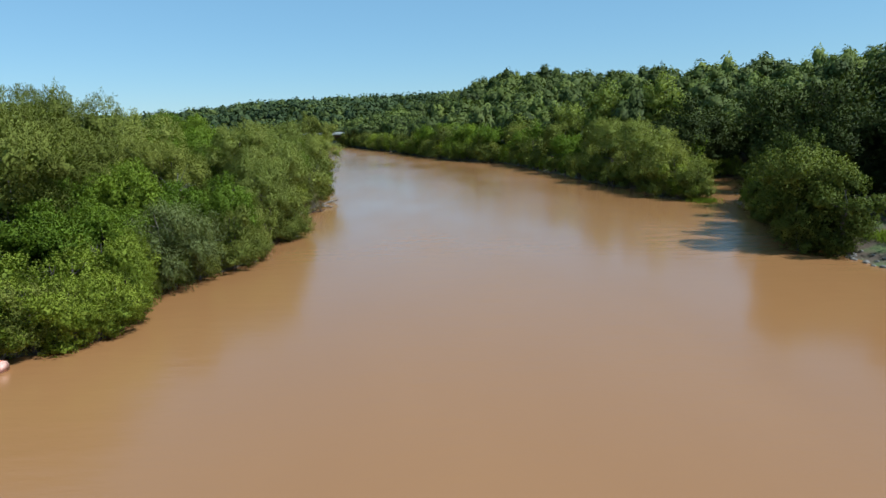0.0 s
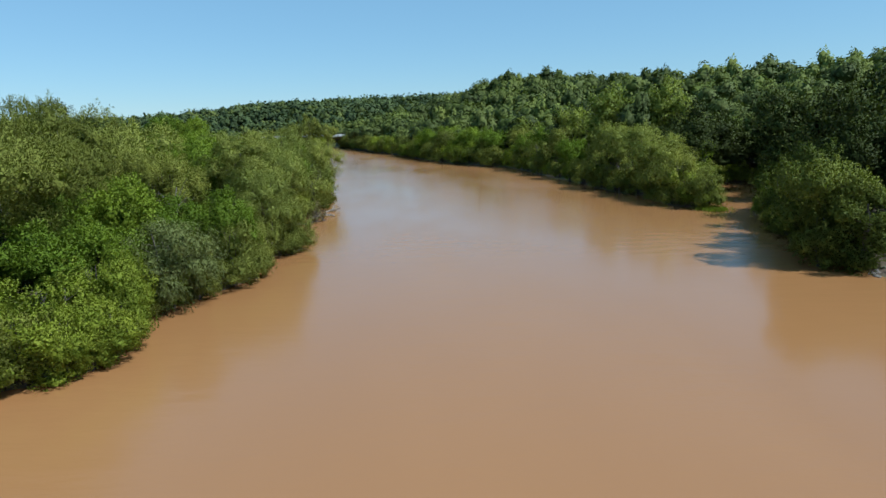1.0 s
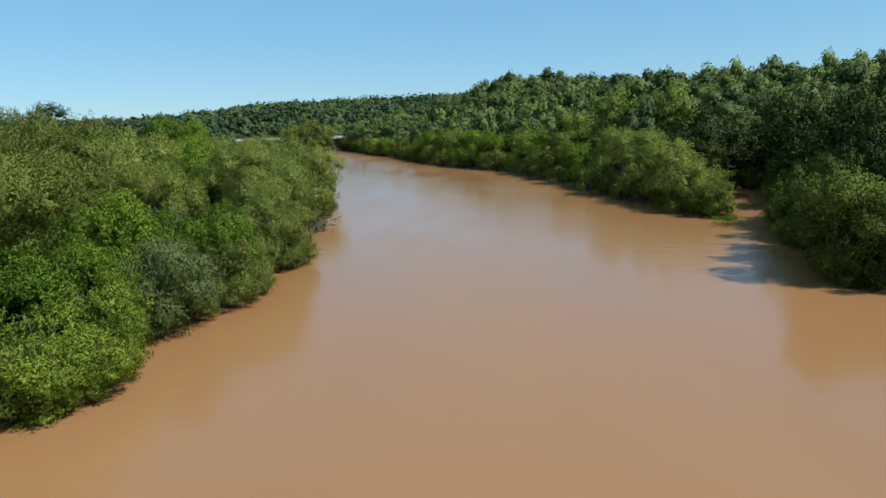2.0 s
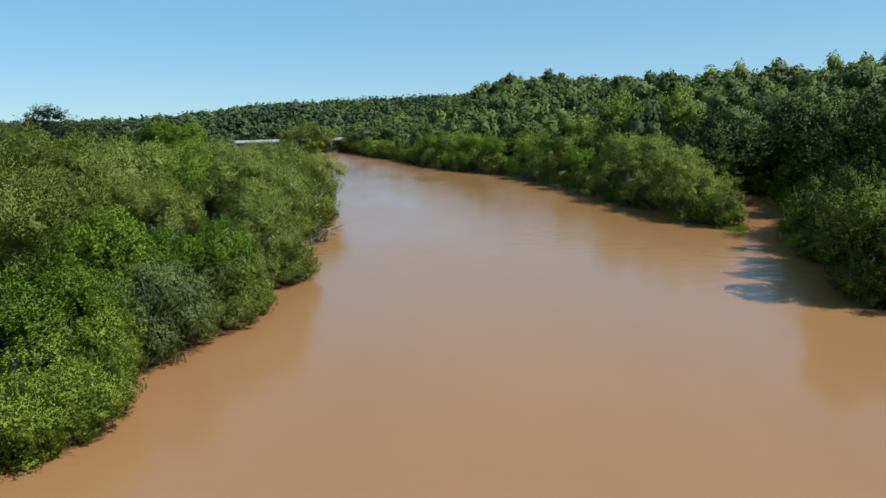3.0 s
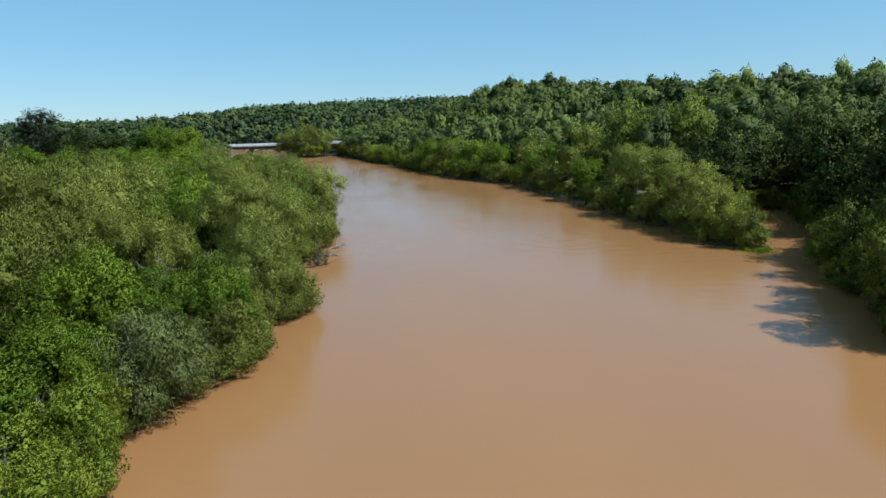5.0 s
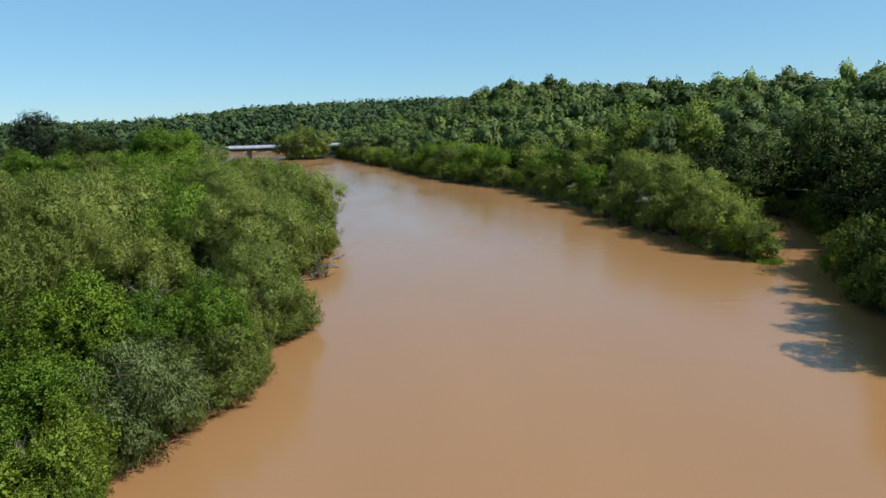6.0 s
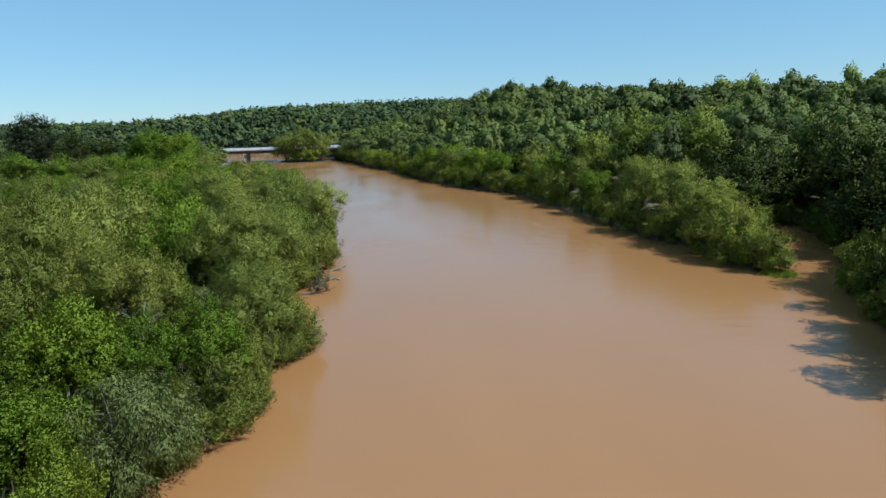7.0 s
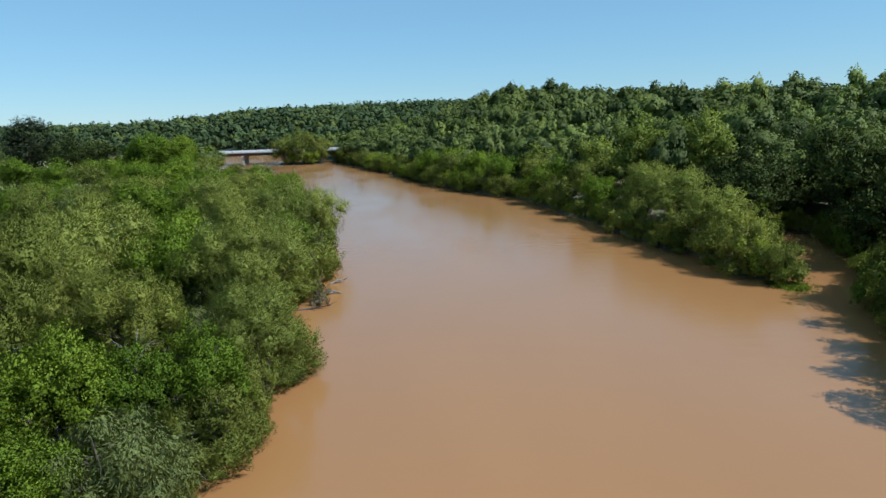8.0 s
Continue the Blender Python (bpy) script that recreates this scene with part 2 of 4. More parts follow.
def foliage(rng, c, s, form, cover, length, width, droop, lo=0.83, hi=1.07, loose=0.36, dome=0.18, rough=0.36):
    """Leaves in a thin shell over the boughs, covering them about cover times."""
    count = int(cover * 4 * math.pi * np.sum(s ** 2) / (0.5 * length * width))
    w = s ** 2
    k = rng.choice(len(c), count, p=w / w.sum())
    d = unit(rng.normal(size=(count, 3)) + np.array([0, 0, 0.15]))
    at = c[k] + d * (s[k] * reach(form, k, d) * rng.uniform(lo, hi, count))[:, None]
    free = outside(at, k, c, s) & ((d[:, 2] > -0.35) | (rng.uniform(size=count) < 0.35))
    at, k, d = at[free], k[free], d[free]
    out = unit(d * 0.6 + unit(at - c.mean(axis=0) + np.array([0, 0, 0.3])) * dome)
    return leaves(rng, at, out, length, width, droop, loose, rough)


def tufts(rng, c, s, form, cover, size, per, length, width, rise, crisp):
    """Leafy twigs over the boughs, some deep and some standing proud, each a small mass of blades about its own stem.
    rise: how far the twigs turn up, or hang when below nought. crisp: how far each twig stands out from its bough."""
    count = int(cover * 4 * math.pi * np.sum(s ** 2) / (0.5 * size * size))
    w = s ** 2
    k = rng.choice(len(c), count, p=w / w.sum())
    d = unit(rng.normal(size=(count, 3)) + np.array([0, 0, 0.22]))
    proud = rng.uniform(0.9 - 0.3 * crisp, 1.05, count) + (rng.uniform(size=count) < 0.1) * rng.uniform(0.04, 0.25, count)
    at = c[k] + d * (s[k] * reach(form, k, d) * proud)[:, None]
    mid = np.array([0, 0, np.average(c[:, 2], weights=w) - 0.3 * np.ptp(c[:, 2])])
    whole = unit((at - mid) * np.array([1, 1, 0.8]))
    sunny = np.sum(d * unit(whole + np.array([0, 0, 0.5])), axis=1)      # few leaves grow on a bough's inner and under side
    free = outside(at, k, c, s, 0.9) & (sunny > rng.uniform(-0.75, 0.25, count))
    at, d, whole = at[free], d[free], whole[free]
    axis = unit(d * 0.8 + np.array([0, 0, rise]) + rng.normal(size=d.shape) * 0.34)
    n = len(at) * per
    ln = np.repeat(size * rng.uniform(0.55, 1.5, len(at)), per)[:, None]
    at, d, axis, whole = (np.repeat(v, per, axis=0) for v in (at, d, axis, whole))
    f = rng.uniform(0, 1, (n, 1)) ** 0.85
    side = rng.normal(size=(n, 3))
    side = unit(side - axis * np.sum(side * axis, axis=1, keepdims=True))
    p = at + axis * (f - 0.35) * ln * 1.5 + side * ln * 0.4 * np.sqrt(rng.uniform(0, 1, (n, 1))) * (1.05 - 0.6 * f)
    way = unit(axis + side * 0.7 + rng.normal(size=(n, 3)) * 0.4 + np.array([0, 0, min(rise, 0) * 0.6]))
    across = unit(np.cross(way, rng.normal(size=(n, 3))))
    face = np.cross(across, way)
    face = face * np.sign(np.sum(face * (d + side), axis=1, keepdims=True) + 1e-6)
    soft = unit(d * 0.62 + whole * 0.5 + side * crisp * 0.5 + face * crisp * 0.45)
    bl, bw = length * rng.uniform(0.6, 1.35, (n, 1)), width * rng.uniform(0.65, 1.3, (n, 1))
    mid = p + way * bl * 0.45 + face * bw * 0.12
    return np.stack([p, mid - across * bw * 0.5, p + way * bl, mid + across * bw * 0.5, soft, soft, soft, soft], axis=1)


def inner_leaves(rng, c, s, form, size):
    """Loose leaves deep inside the boughs, which close the crown to the light."""
    count = int(1.7 * 4 * math.pi * np.sum((0.6 * s) ** 2) / (0.5 * size * size))
    k = rng.choice(len(c), count, p=s ** 2 / np.sum(s ** 2))
    d = unit(rng.normal(size=(count, 3)))
    at = c[k] + d * (s[k] * reach(form, k, d) * rng.uniform(0.3, 0.62, count))[:, None]
    return leaves(rng, at, d, size, size * 0.8, 0.2, 0.5)


def undercoat(rng, c, s, form, cells, share):
    """The close leaf mass inside each bough, glimpsed between its leaves."""
    g = np.linspace(-1, 1, cells + 1)
    u, v = (a.ravel() for a in np.meshgrid(g, g))
    one = np.ones_like(u)
    pts = np.concatenate([np.stack(f, axis=1) for f in ((u, v, one), (v, u, -one), (one, u, v), (-one, v, u), (v, one, u), (u, -one, v))])
    pts = unit(np.tan(pts * 0.7854))
    w = cells + 1
    i = (np.arange(cells)[:, None] * w + np.arange(cells)[None, :]).ravel()
    quad = np.concatenate([np.stack([i, i + 1, i + 1 + w, i + w], axis=1) + k * w * w for k in range(6)])
    out = []
    for k in range(len(c)):
        own = np.full(len(pts), k)
        p = c[k] + pts * (s[k] * share * reach(form, own, pts))[:, None]
        q = p[quad]
        q = np.concatenate([q, pts[quad]], axis=1)
        out.append(q[outside(q[:, :4].mean(axis=1), np.full(len(q), k), c, s, 0.7)])
    return np.concatenate(out)


def tube(verts, faces, a, b, ra, rb, sides=6, bend=None, steps=3, grown_from=None):
    """A tapered, slightly bent limb added to the lists, grown out of an earlier ring."""
    a, b = np.array(a, float), np.array(b, float)
    ax = unit(b - a)
    u = unit(np.cross(ax, [0.31, 0.83, 0.42]))
    v = np.cross(ax, u)
    first = len(verts)
    for i in range(steps + 1):
        f = i / steps
        p = a + (b - a) * f + (0 if bend is None else np.array(bend) * math.sin(math.pi * f))
        r = ra + (rb - ra) * f
        for j in range(sides):
            t = 2 * math.pi * j / sides
            verts.append(tuple(p + (u * math.cos(t) + v * math.sin(t)) * r))
    for i in range(steps):
        for j in range(sides):
            q = first + i * sides + j
            w = first + i * sides + (j + 1) % sides
            faces.append((q, w, w + sides, q + sides))
    if grown_from is not None:
        faces.append((grown_from, first, first + 1))
    return first


def trunk_mesh(rng, c, s, top, girth, stems=1, foot=0.35):
    verts, faces = [], []
    fork = top * rng.uniform(0.25, 0.4)
    for k in range(stems):
        lean = np.clip(rng.normal(size=2), -1.2, 1.2) * (0.025 if stems == 1 else 0.06) * top
        base = (lean[0] * 0.3, lean[1] * 0.3, -foot)
        head = (lean[0], lean[1], fork)
        stem = tube(verts, faces, base, head, girth, girth * 0.7, 7, rng.normal(size=3) * 0.06, grown_from=None if k == 0 else 0)
        crown_top = (lean[0] * 1.4, lean[1] * 1.4, top * 0.8)
        tube(verts, faces, head, crown_top, girth * 0.7, girth * 0.18, 7, rng.normal(size=3) * 0.15, grown_from=stem + 26)
        for i in range(k, len(c), stems):
            f = rng.uniform(0.0, 0.7)
            start = np.array(head) + (np.array(crown_top) - np.array(head)) * f
            start[2] = min(start[2], max(fork * 0.8, c[i][2] - 0.2))
            tube(verts, faces, start, c[i] + unit(c[i] - start) * s[i] * 0.3, girth * 0.32, girth * 0.05, 4,
                 rng.normal(size=3) * 0.18, 3, grown_from=stem + 24)
    mesh = bpy.data.meshes.new("trunk")
    mesh.from_pydata(verts, [], faces)
    mesh.update()
    return mesh


# species: leaf, bark, boughs, leaf length and width, rise of the twigs, twig size, leaves a twig, cover, crispness, stems, crown's foot
KINDS = {
    "willow": ("willow", BARK, 17, 0.15, 0.036, 0.75, 0.44, 32, 0.85, 0.22, 3, 0.36),
    "pale_willow": ("pale_willow", BARK, 16, 0.15, 0.04, 0.4, 0.42, 30, 0.85, 0.22, 2, 0.22),
    "grey_willow": ("grey_willow", BARK, 14, 0.17, 0.034, -1.0, 0.55, 40, 1.0, 0.3, 3, 0.05),
    "broadleaf": ("broadleaf", BARK, 15, 0.115, 0.085, 0.3, 0.42, 24, 1.0, 0.5, 2, 0.15),
    "alder": ("alder", BARK, 15, 0.12, 0.085, 0.2, 0.42, 24, 0.95, 0.45, 3, -0.02),
    "poplar": ("poplar", BARK, 18, 0.2, 0.15, 0.5, 0.6, 18, 0.9, 0.4, 1, 0.15),
    "oak": ("oak", BARK, 16, 0.2, 0.15, 0.2, 0.6, 20, 0.95, 0.35, 1, 0.2),
    "pine": ("pine", BARK, 26, 0.4, 0.1, 0.1, 0.8, 16, 0.9, 0.5, 1, 0.12),
    "shrub": ("shrub", BARK, 10, 0.085, 0.055, 0.4, 0.3, 24, 0.95, 0.4, 4, -0.05),
    "river_shrub": ("willow", BARK, 10, 0.12, 0.034, 0.6, 0.34, 30, 0.85, 0.28, 4, -0.05),
    "dry_shrub": ("dry", BARK, 10, 0.2, 0.04, 0.5, 0.34, 12, 0.35, 0.5, 5, 0.0),
}


def make_tree(name, kind, seed, height, radius, coarse=1.0):
    """A tree with its trunk and limbs and its crown of leaves. coarse: fewer, larger leaves for trees far off."""
    leaf, bark, boughs, ln, wd, rise, twig, per, cover, crisp, stems, foot = KINDS[kind]
    rng = np.random.default_rng(seed)
    thing = new(name)
    c, s = lobes_of(rng, boughs, radius, foot * height, height * 0.97, 0.84)
    tall = (height - 0.3) / np.max(c[:, 2] + 1.12 * s)
    wide = (radius - 0.1) / np.percentile(np.hypot(c[:, 0], c[:, 1]) + s, 88)
    c, s = c * np.array([wide, wide, tall]), s * (wide * tall) ** 0.5
    form, k = bough_form(rng, len(c)), coarse ** 0.5
    blades = np.concatenate([tufts(rng, c, s, form, cover, twig * k, max(6, int(per / k)), ln * k, wd * k, rise, crisp),
                             inner_leaves(rng, c, s, form, 0.22 * k)])
    crown = leaf_mesh("crown", blades[blades[:, :4, 2].min(axis=1) > 0.06])
    part("trunk", trunk_mesh(rng, c, s, height, 0.015 * height + 0.04, stems), bark, thing)
    part("crown", crown, LEAF[leaf], thing)
    return thing


# ---- the lie of the land ----
LEFT_SHORE = [(-18, -200), (-18, -40), (-17.5, 0), (-17, 16), (-15.8, 24.4), (-13.6, 25.1), (-11.9, 26.5), (-11.5, 28.5), (-11.6, 30.8), (-13.5, 35.2),
              (-12, 37.2), (-10.9, 38.7), (-9.3, 42.4), (-9.6, 45), (-11.3, 48), (-9.1, 49.9), (-9.4, 52), (-12, 58), (-13, 66), (-11.3, 68.2),
              (-13.2, 73), (-11.2, 78), (-12.4, 86), (-15, 110), (-24, 150), (-40, 186),
              (-60, 216), (-78, 256), (-92, 300), (-125, 345), (-210, 400), (-330, 450)]
RIGHT_SHORE = [(-260, 520), (-140, 440), (-70, 360), (-40, 296), (-35.5, 280), (-22.5, 239), (-10.5, 208.5), (-2.8, 180), (5.8, 155), (11.7, 145),
               (16.2, 139), (18.4, 127), (20, 114), (22.2, 105), (23.8, 90), (25, 83.5), (27, 80.5), (26.5, 75), (26.6, 70.4), (28.6, 68.6),
               (29.8, 65.6), (31.6, 67.8), (34.8, 77), (43, 92), (46, 90), (42, 78), (37.5, 68), (31.5, 60),
               (28, 50), (26.8, 44), (26.7, 39.5), (26.5, 35), (28.5, 20), (33, 0), (36, -40), (36, -200)]
ISLAND = [(-68, 292), (-60, 297), (-46, 293), (-40, 286), (-46, 282), (-60, 284)]


def inside_and_distance(px, py, ring):
    ring = np.array(ring)
    inside, dist = np.zeros(px.shape, bool), np.full(px.shape, 1e9)
    for (x0, y0), (x1, y1) in zip(ring, np.roll(ring, -1, axis=0)):
        crosses = ((y0 > py) != (y1 > py)) & (px < (x1 - x0) * (py - y0) / (y1 - y0 + 1e-12) + x0)
        inside ^= crosses
        f = np.clip(((px - x0) * (x1 - x0) + (py - y0) * (y1 - y0)) / ((x1 - x0) ** 2 + (y1 - y0) ** 2), 0, 1)
        dist = np.minimum(dist, np.hypot(px - x0 - f * (x1 - x0), py - y0 - f * (y1 - y0)))
    return inside, dist


def smooth(x, a, b):
    f = np.clip((x - a) / (b - a), 0, 1)
    return f * f * (3 - 2 * f)


def land(px, py):
    """Height of the ground: river bed, banks, flood plain, and the wooded hills."""
    px, py = np.asarray(px, float), np.asarray(py, float)
    inside, dist = inside_and_distance(px, py, LEFT_SHORE + RIGHT_SHORE)
    isle, idist = inside_and_distance(px, py, ISLAND)
    inside &= ~isle
    signed = np.where(inside, -1, 1) * np.minimum(dist, idist) - 1.0     # leaves reach a metre past the earth's edge
    inside, dist = signed < 0, np.abs(signed)
    mid = np.interp(py, [-200, 0, 66, 134, 182, 262, 320, 420], [8, 8, 8, 4, -18, -60, -110, -340])
    right = smooth((px - mid) / np.interp(py, [320, 460], [15, 260]), 0, 1)
    wobble = 0.25 * np.sin(px * 0.61 + py * 0.37) + 0.2 * np.sin(px * 0.23 - py * 0.49 + 1.3)
    rolling = 1.6 * np.sin(px * 0.031 + 0.6) + 1.4 * np.sin(py * 0.027 + px * 0.017)
    bank = 0.75 * smooth(dist, 0, 2.2) + 0.5 * smooth(dist, 2, 14) + wobble * smooth(dist, 1, 5)
    knoll = (6.0 * np.exp(-((px - 30) / 30) ** 2 - ((py - 262) / 45) ** 2) + 1.5 * np.exp(-((px - 70) / 40) ** 2 - ((py - 250) / 40) ** 2)) * smooth(dist, 4, 30)
    hill = right * ((9.7 + 1.3 * (1 - smooth(py, 45, 85))) * smooth(dist, 6, 70) + knoll + (rolling * 0.5 + 1) * smooth(dist, 30, 120) * smooth(py, 30, 90))
    bearing = px / np.maximum(py, 50)
    far = smooth(py, 330, 640) * (13.5 + 6 * smooth(bearing, -0.42, -0.12)) + smooth(py, 600, 1500) * 8
    up = bank + hill + far * smooth(dist, 10, 80) * (1 - 0.3 * right)
    return np.where(inside, -1.6 * smooth(dist, 0, 4) - 0.05, up)


def spaced(*runs):
    v = []
    for a, b, step in runs:
        v += list(np.arange(a, b, step))
    return np.array(v + [runs[-1][1]], float)


def build_ground():
    xs = spaced((-4000, -1000, 300), (-1000, -400, 40), (-400, -60, 8), (-60, -30, 2), (-30, 50, 0.8), (50, 120, 4), (120, 400, 20), (400, 1000, 60), (1000, 4000, 300))
    ys = spaced((-2000, -200, 150), (-200, 0, 10), (0, 100, 0.9), (100, 200, 2.5), (200, 320, 4), (320, 700, 15), (700, 4500, 200))
    gx, gy = np.meshgrid(xs, ys)
    z = land(gx.ravel(), gy.ravel())
    verts = np.stack([gx.ravel(), gy.ravel(), z], axis=1)
    w = len(xs)
    i = (np.arange(len(ys) - 1)[:, None] * w + np.arange(w - 1)[None, :]).ravel()
    faces = np.stack([i, i + 1, i + 1 + w, i + w], axis=1)
    mesh = bpy.data.meshes.new("ground")
    mesh.from_pydata(verts.tolist(), [], faces.tolist())
    mesh.polygons.foreach_set("use_smooth", np.ones(len(faces), bool))
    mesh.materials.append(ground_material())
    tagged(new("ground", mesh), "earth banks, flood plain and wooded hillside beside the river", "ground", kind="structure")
    bm = bmesh.new()
    bmesh.ops.create_grid(bm, x_segments=60, y_segments=60, size=1)
    bmesh.ops.transform(bm, matrix=Matrix.Translation((-110, 140, 0)) @ Matrix.Diagonal((240, 345, 1, 1)), verts=bm.verts)
    water = bpy.data.meshes.new("water")
    bm.to_mesh(water)
    bm.free()
    water.materials.append(water_material())
    tagged(new("water", water), "wide river of opaque muddy brown water, barely rippled", "river", kind="structure")


build_ground()


# ---- trees ----
MASTERS = {}


def plant(name, kind, variant, x, y, top, radius, label, category, group, turn=None, sink=0.0):
    """A tree of the kind on the ground at (x, y), reaching up to the height top, with that crown radius."""
    ground = max(float(land(np.array([x]), np.array([y]))[0]), -0.25) - sink
    height = top - ground
    away = math.hypot(x, y - 10)
    coarse = 1.0 if away < 52 else 1.9 if away < 95 and x < 0 else 2.4 if away < 110 else 3.2
    h0, r0 = BASE[kind]
    if radius > 1.3 * r0:
        coarse = max(1.0, round(coarse * 1.5 * r0 / radius) / 1.5)
    key = (name, kind, variant, coarse)
    m = pose(x, y, ground, 0, 0, random.uniform(0, 360) if turn is None else turn) @ Matrix.Diagonal((radius / r0, radius / r0, height / h0, 1))
    if key not in MASTERS:
        thing = MASTERS[key] = make_tree(name, kind, 31 * variant + sum(map(ord, kind)), h0, r0, coarse)
        thing.matrix_basis = m
    else:
        first = MASTERS[key]
        keep = first.matrix_basis.copy()
        first.matrix_basis = Matrix.Identity(4)
        thing = copy_thing(first, m)
        first.matrix_basis = keep
    return tagged(thing, label, category, group)


BASE = {"willow": (10, 4.0), "pale_willow": (9, 3.8), "grey_willow": (5.5, 3.0), "broadleaf": (6, 2.8), "poplar": (12, 4.2), "oak": (11, 4.6), "pine": (16, 4.5),
        "alder": (6.5, 3.0), "shrub": (3.5, 2.2), "river_shrub": (4, 2.4), "dry_shrub": (1.8, 1.8)}
WILLOW, GREY, BROAD = "tall willow with feathery yellow-green leaves on pale limbs", "drooping grey-green willow hanging over the water", "leafy bright green tree crowded on the bank"
BUSH, RBUSH = "bright green bush growing over the water's edge", "willow bush with fine leaves rooted in the bank"
OAK, POP = "dark green broad-crowned tree on the wooded slope", "tall pale green tree rising above the bank growth"

LEFT_TREES = [
    ("willow", 1, -19.6, 14.0, 12.0, 4.0), ("willow", 2, -20.0, 6.0, 12.4, 4.2), ("willow", 0, -19.8, -2.0, 12.0, 4.2),
    ("willow", 0, -24.5, 21.0, 10.4, 4.0), ("willow", 1, -26.5, 13.0, 10.4, 4.2), ("willow", 2, -27.5, 5.0, 11.0, 4.4),
    ("willow", 0, -27.0, -3.0, 10.5, 4.2), ("willow", 1, -24.5, -11.0, 10.5, 4.2), ("broadleaf", 2, -20.6, 22.6, 5.6, 2.6),
    ("willow", 2, -31.0, 17.0, 10.8, 4.2), ("willow", 1, -32.0, 8.0, 11.0, 4.2),
    ("shrub", 0, -14.5, 28.2, 3.9, 2.8), ("shrub", 1, -13.9, 26.4, 2.8, 2.2), ("shrub", 0, -12.6, 28.6, 3.0, 1.7), ("shrub", 2, -12.9, 30.4, 3.4, 1.7), ("shrub", 1, -16.8, 25.8, 3.2, 2.2), ("shrub", 2, -18.2, 28.5, 4.6, 2.6), ("shrub", 1, -14.2, 31.2, 4.4, 2.2),
    ("broadleaf", 0, -16.8, 32.0, 5.8, 2.7), ("broadleaf", 1, -15.6, 34.6, 5.4, 2.3), ("grey_willow", 0, -13.2, 36.4, 5.5, 2.9),
    ("shrub", 0, -14.6, 34.0, 4.2, 2.0), ("river_shrub", 0, -11.2, 41.2, 4.2, 2.2), ("broadleaf", 2, -12.2, 43.6, 5.9, 2.4),
    ("broadleaf", 0, -15.2, 41.8, 5.8, 2.4), ("pale_willow", 0, -11.0, 48.6, 7.2, 3.0), ("broadleaf", 1, -17.4, 40.2, 7.2, 2.6),
    ("willow", 1, -17.0, 46.2, 8.4, 3.0), ("willow", 2, -20.2, 34.0, 11.3, 4.2), ("willow", 0, -22.6, 43.4, 12.0, 3.8),
    ("pale_willow", 1, -23.2, 50.2, 9.8, 3.6), ("pale_willow", 2, -25.0, 58.6, 10.9, 4.2), ("willow", 0, -28.6, 52.0, 11.0, 3.6),
    ("pale_willow", 1, -14.4, 56.4, 9.5, 3.4), ("grey_willow", 1, -16.2, 57.4, 6.6, 2.6), ("pale_willow", 2, -13.2, 63.0, 8.0, 3.0),
    ("river_shrub", 1, -12.8, 55.2, 5.0, 2.6), ("river_shrub", 0, -12.4, 74.5, 4.6, 2.6), ("river_shrub", 1, -12.6, 79.5, 5.4, 2.8),
    ("pale_willow", 0, -18.0, 84.8, 9.9, 3.8), ("pale_willow", 1, -15.0, 70.0, 7.8, 3.0), ("broadleaf", 2, -15.8, 76.5, 7.0, 2.8),
    ("pale_willow", 2, -24.2, 89.0, 8.8, 3.8), ("broadleaf", 0, -19.5, 58.2, 9.0, 3.0), ("broadleaf", 1, -21.5, 65.0, 9.4, 3.2),
    ("willow", 0, -18.6, 71.0, 8.8, 3.4), ("pale_willow", 1, -14.6, 92.0, 8.0, 3.4), ("grey_willow", 0, -21.0, 77.0, 7.6, 3.0),
    ("broadleaf", 2, -20.5, 38.2, 7.6, 2.8), ("broadleaf", 0, -22.5, 30.0, 6.4, 2.8), ("willow", 1, -27.0, 36.5, 11.4, 3.8),
    ("broadleaf", 1, -26.0, 28.0, 8.4, 3.2), ("willow", 2, -31.5, 44.0, 11.6, 4.0), ("dry_shrub", 0, -11.6, 70.2, 1.9, 1.7),
    ("pale_willow", 1, -29.0, 95.0, 9.6, 4.0), ("broadleaf", 0, -36.0, 104.0, 8.5, 3.8), ("broadleaf", 1, -17.2, 50.0, 5.6, 2.4), ("grey_willow", 0, -15.4, 52.2, 5.0, 2.2), ("broadleaf", 2, -19.4, 47.6, 6.0, 2.4), ("dry_shrub", 0, -10.9, 67.8, 1.4, 1.3), ("river_shrub", 0, -9.9, 52.0, 3.6, 2.2), ("river_shrub", 1, -10.8, 45.8, 3.8, 2.0),
]
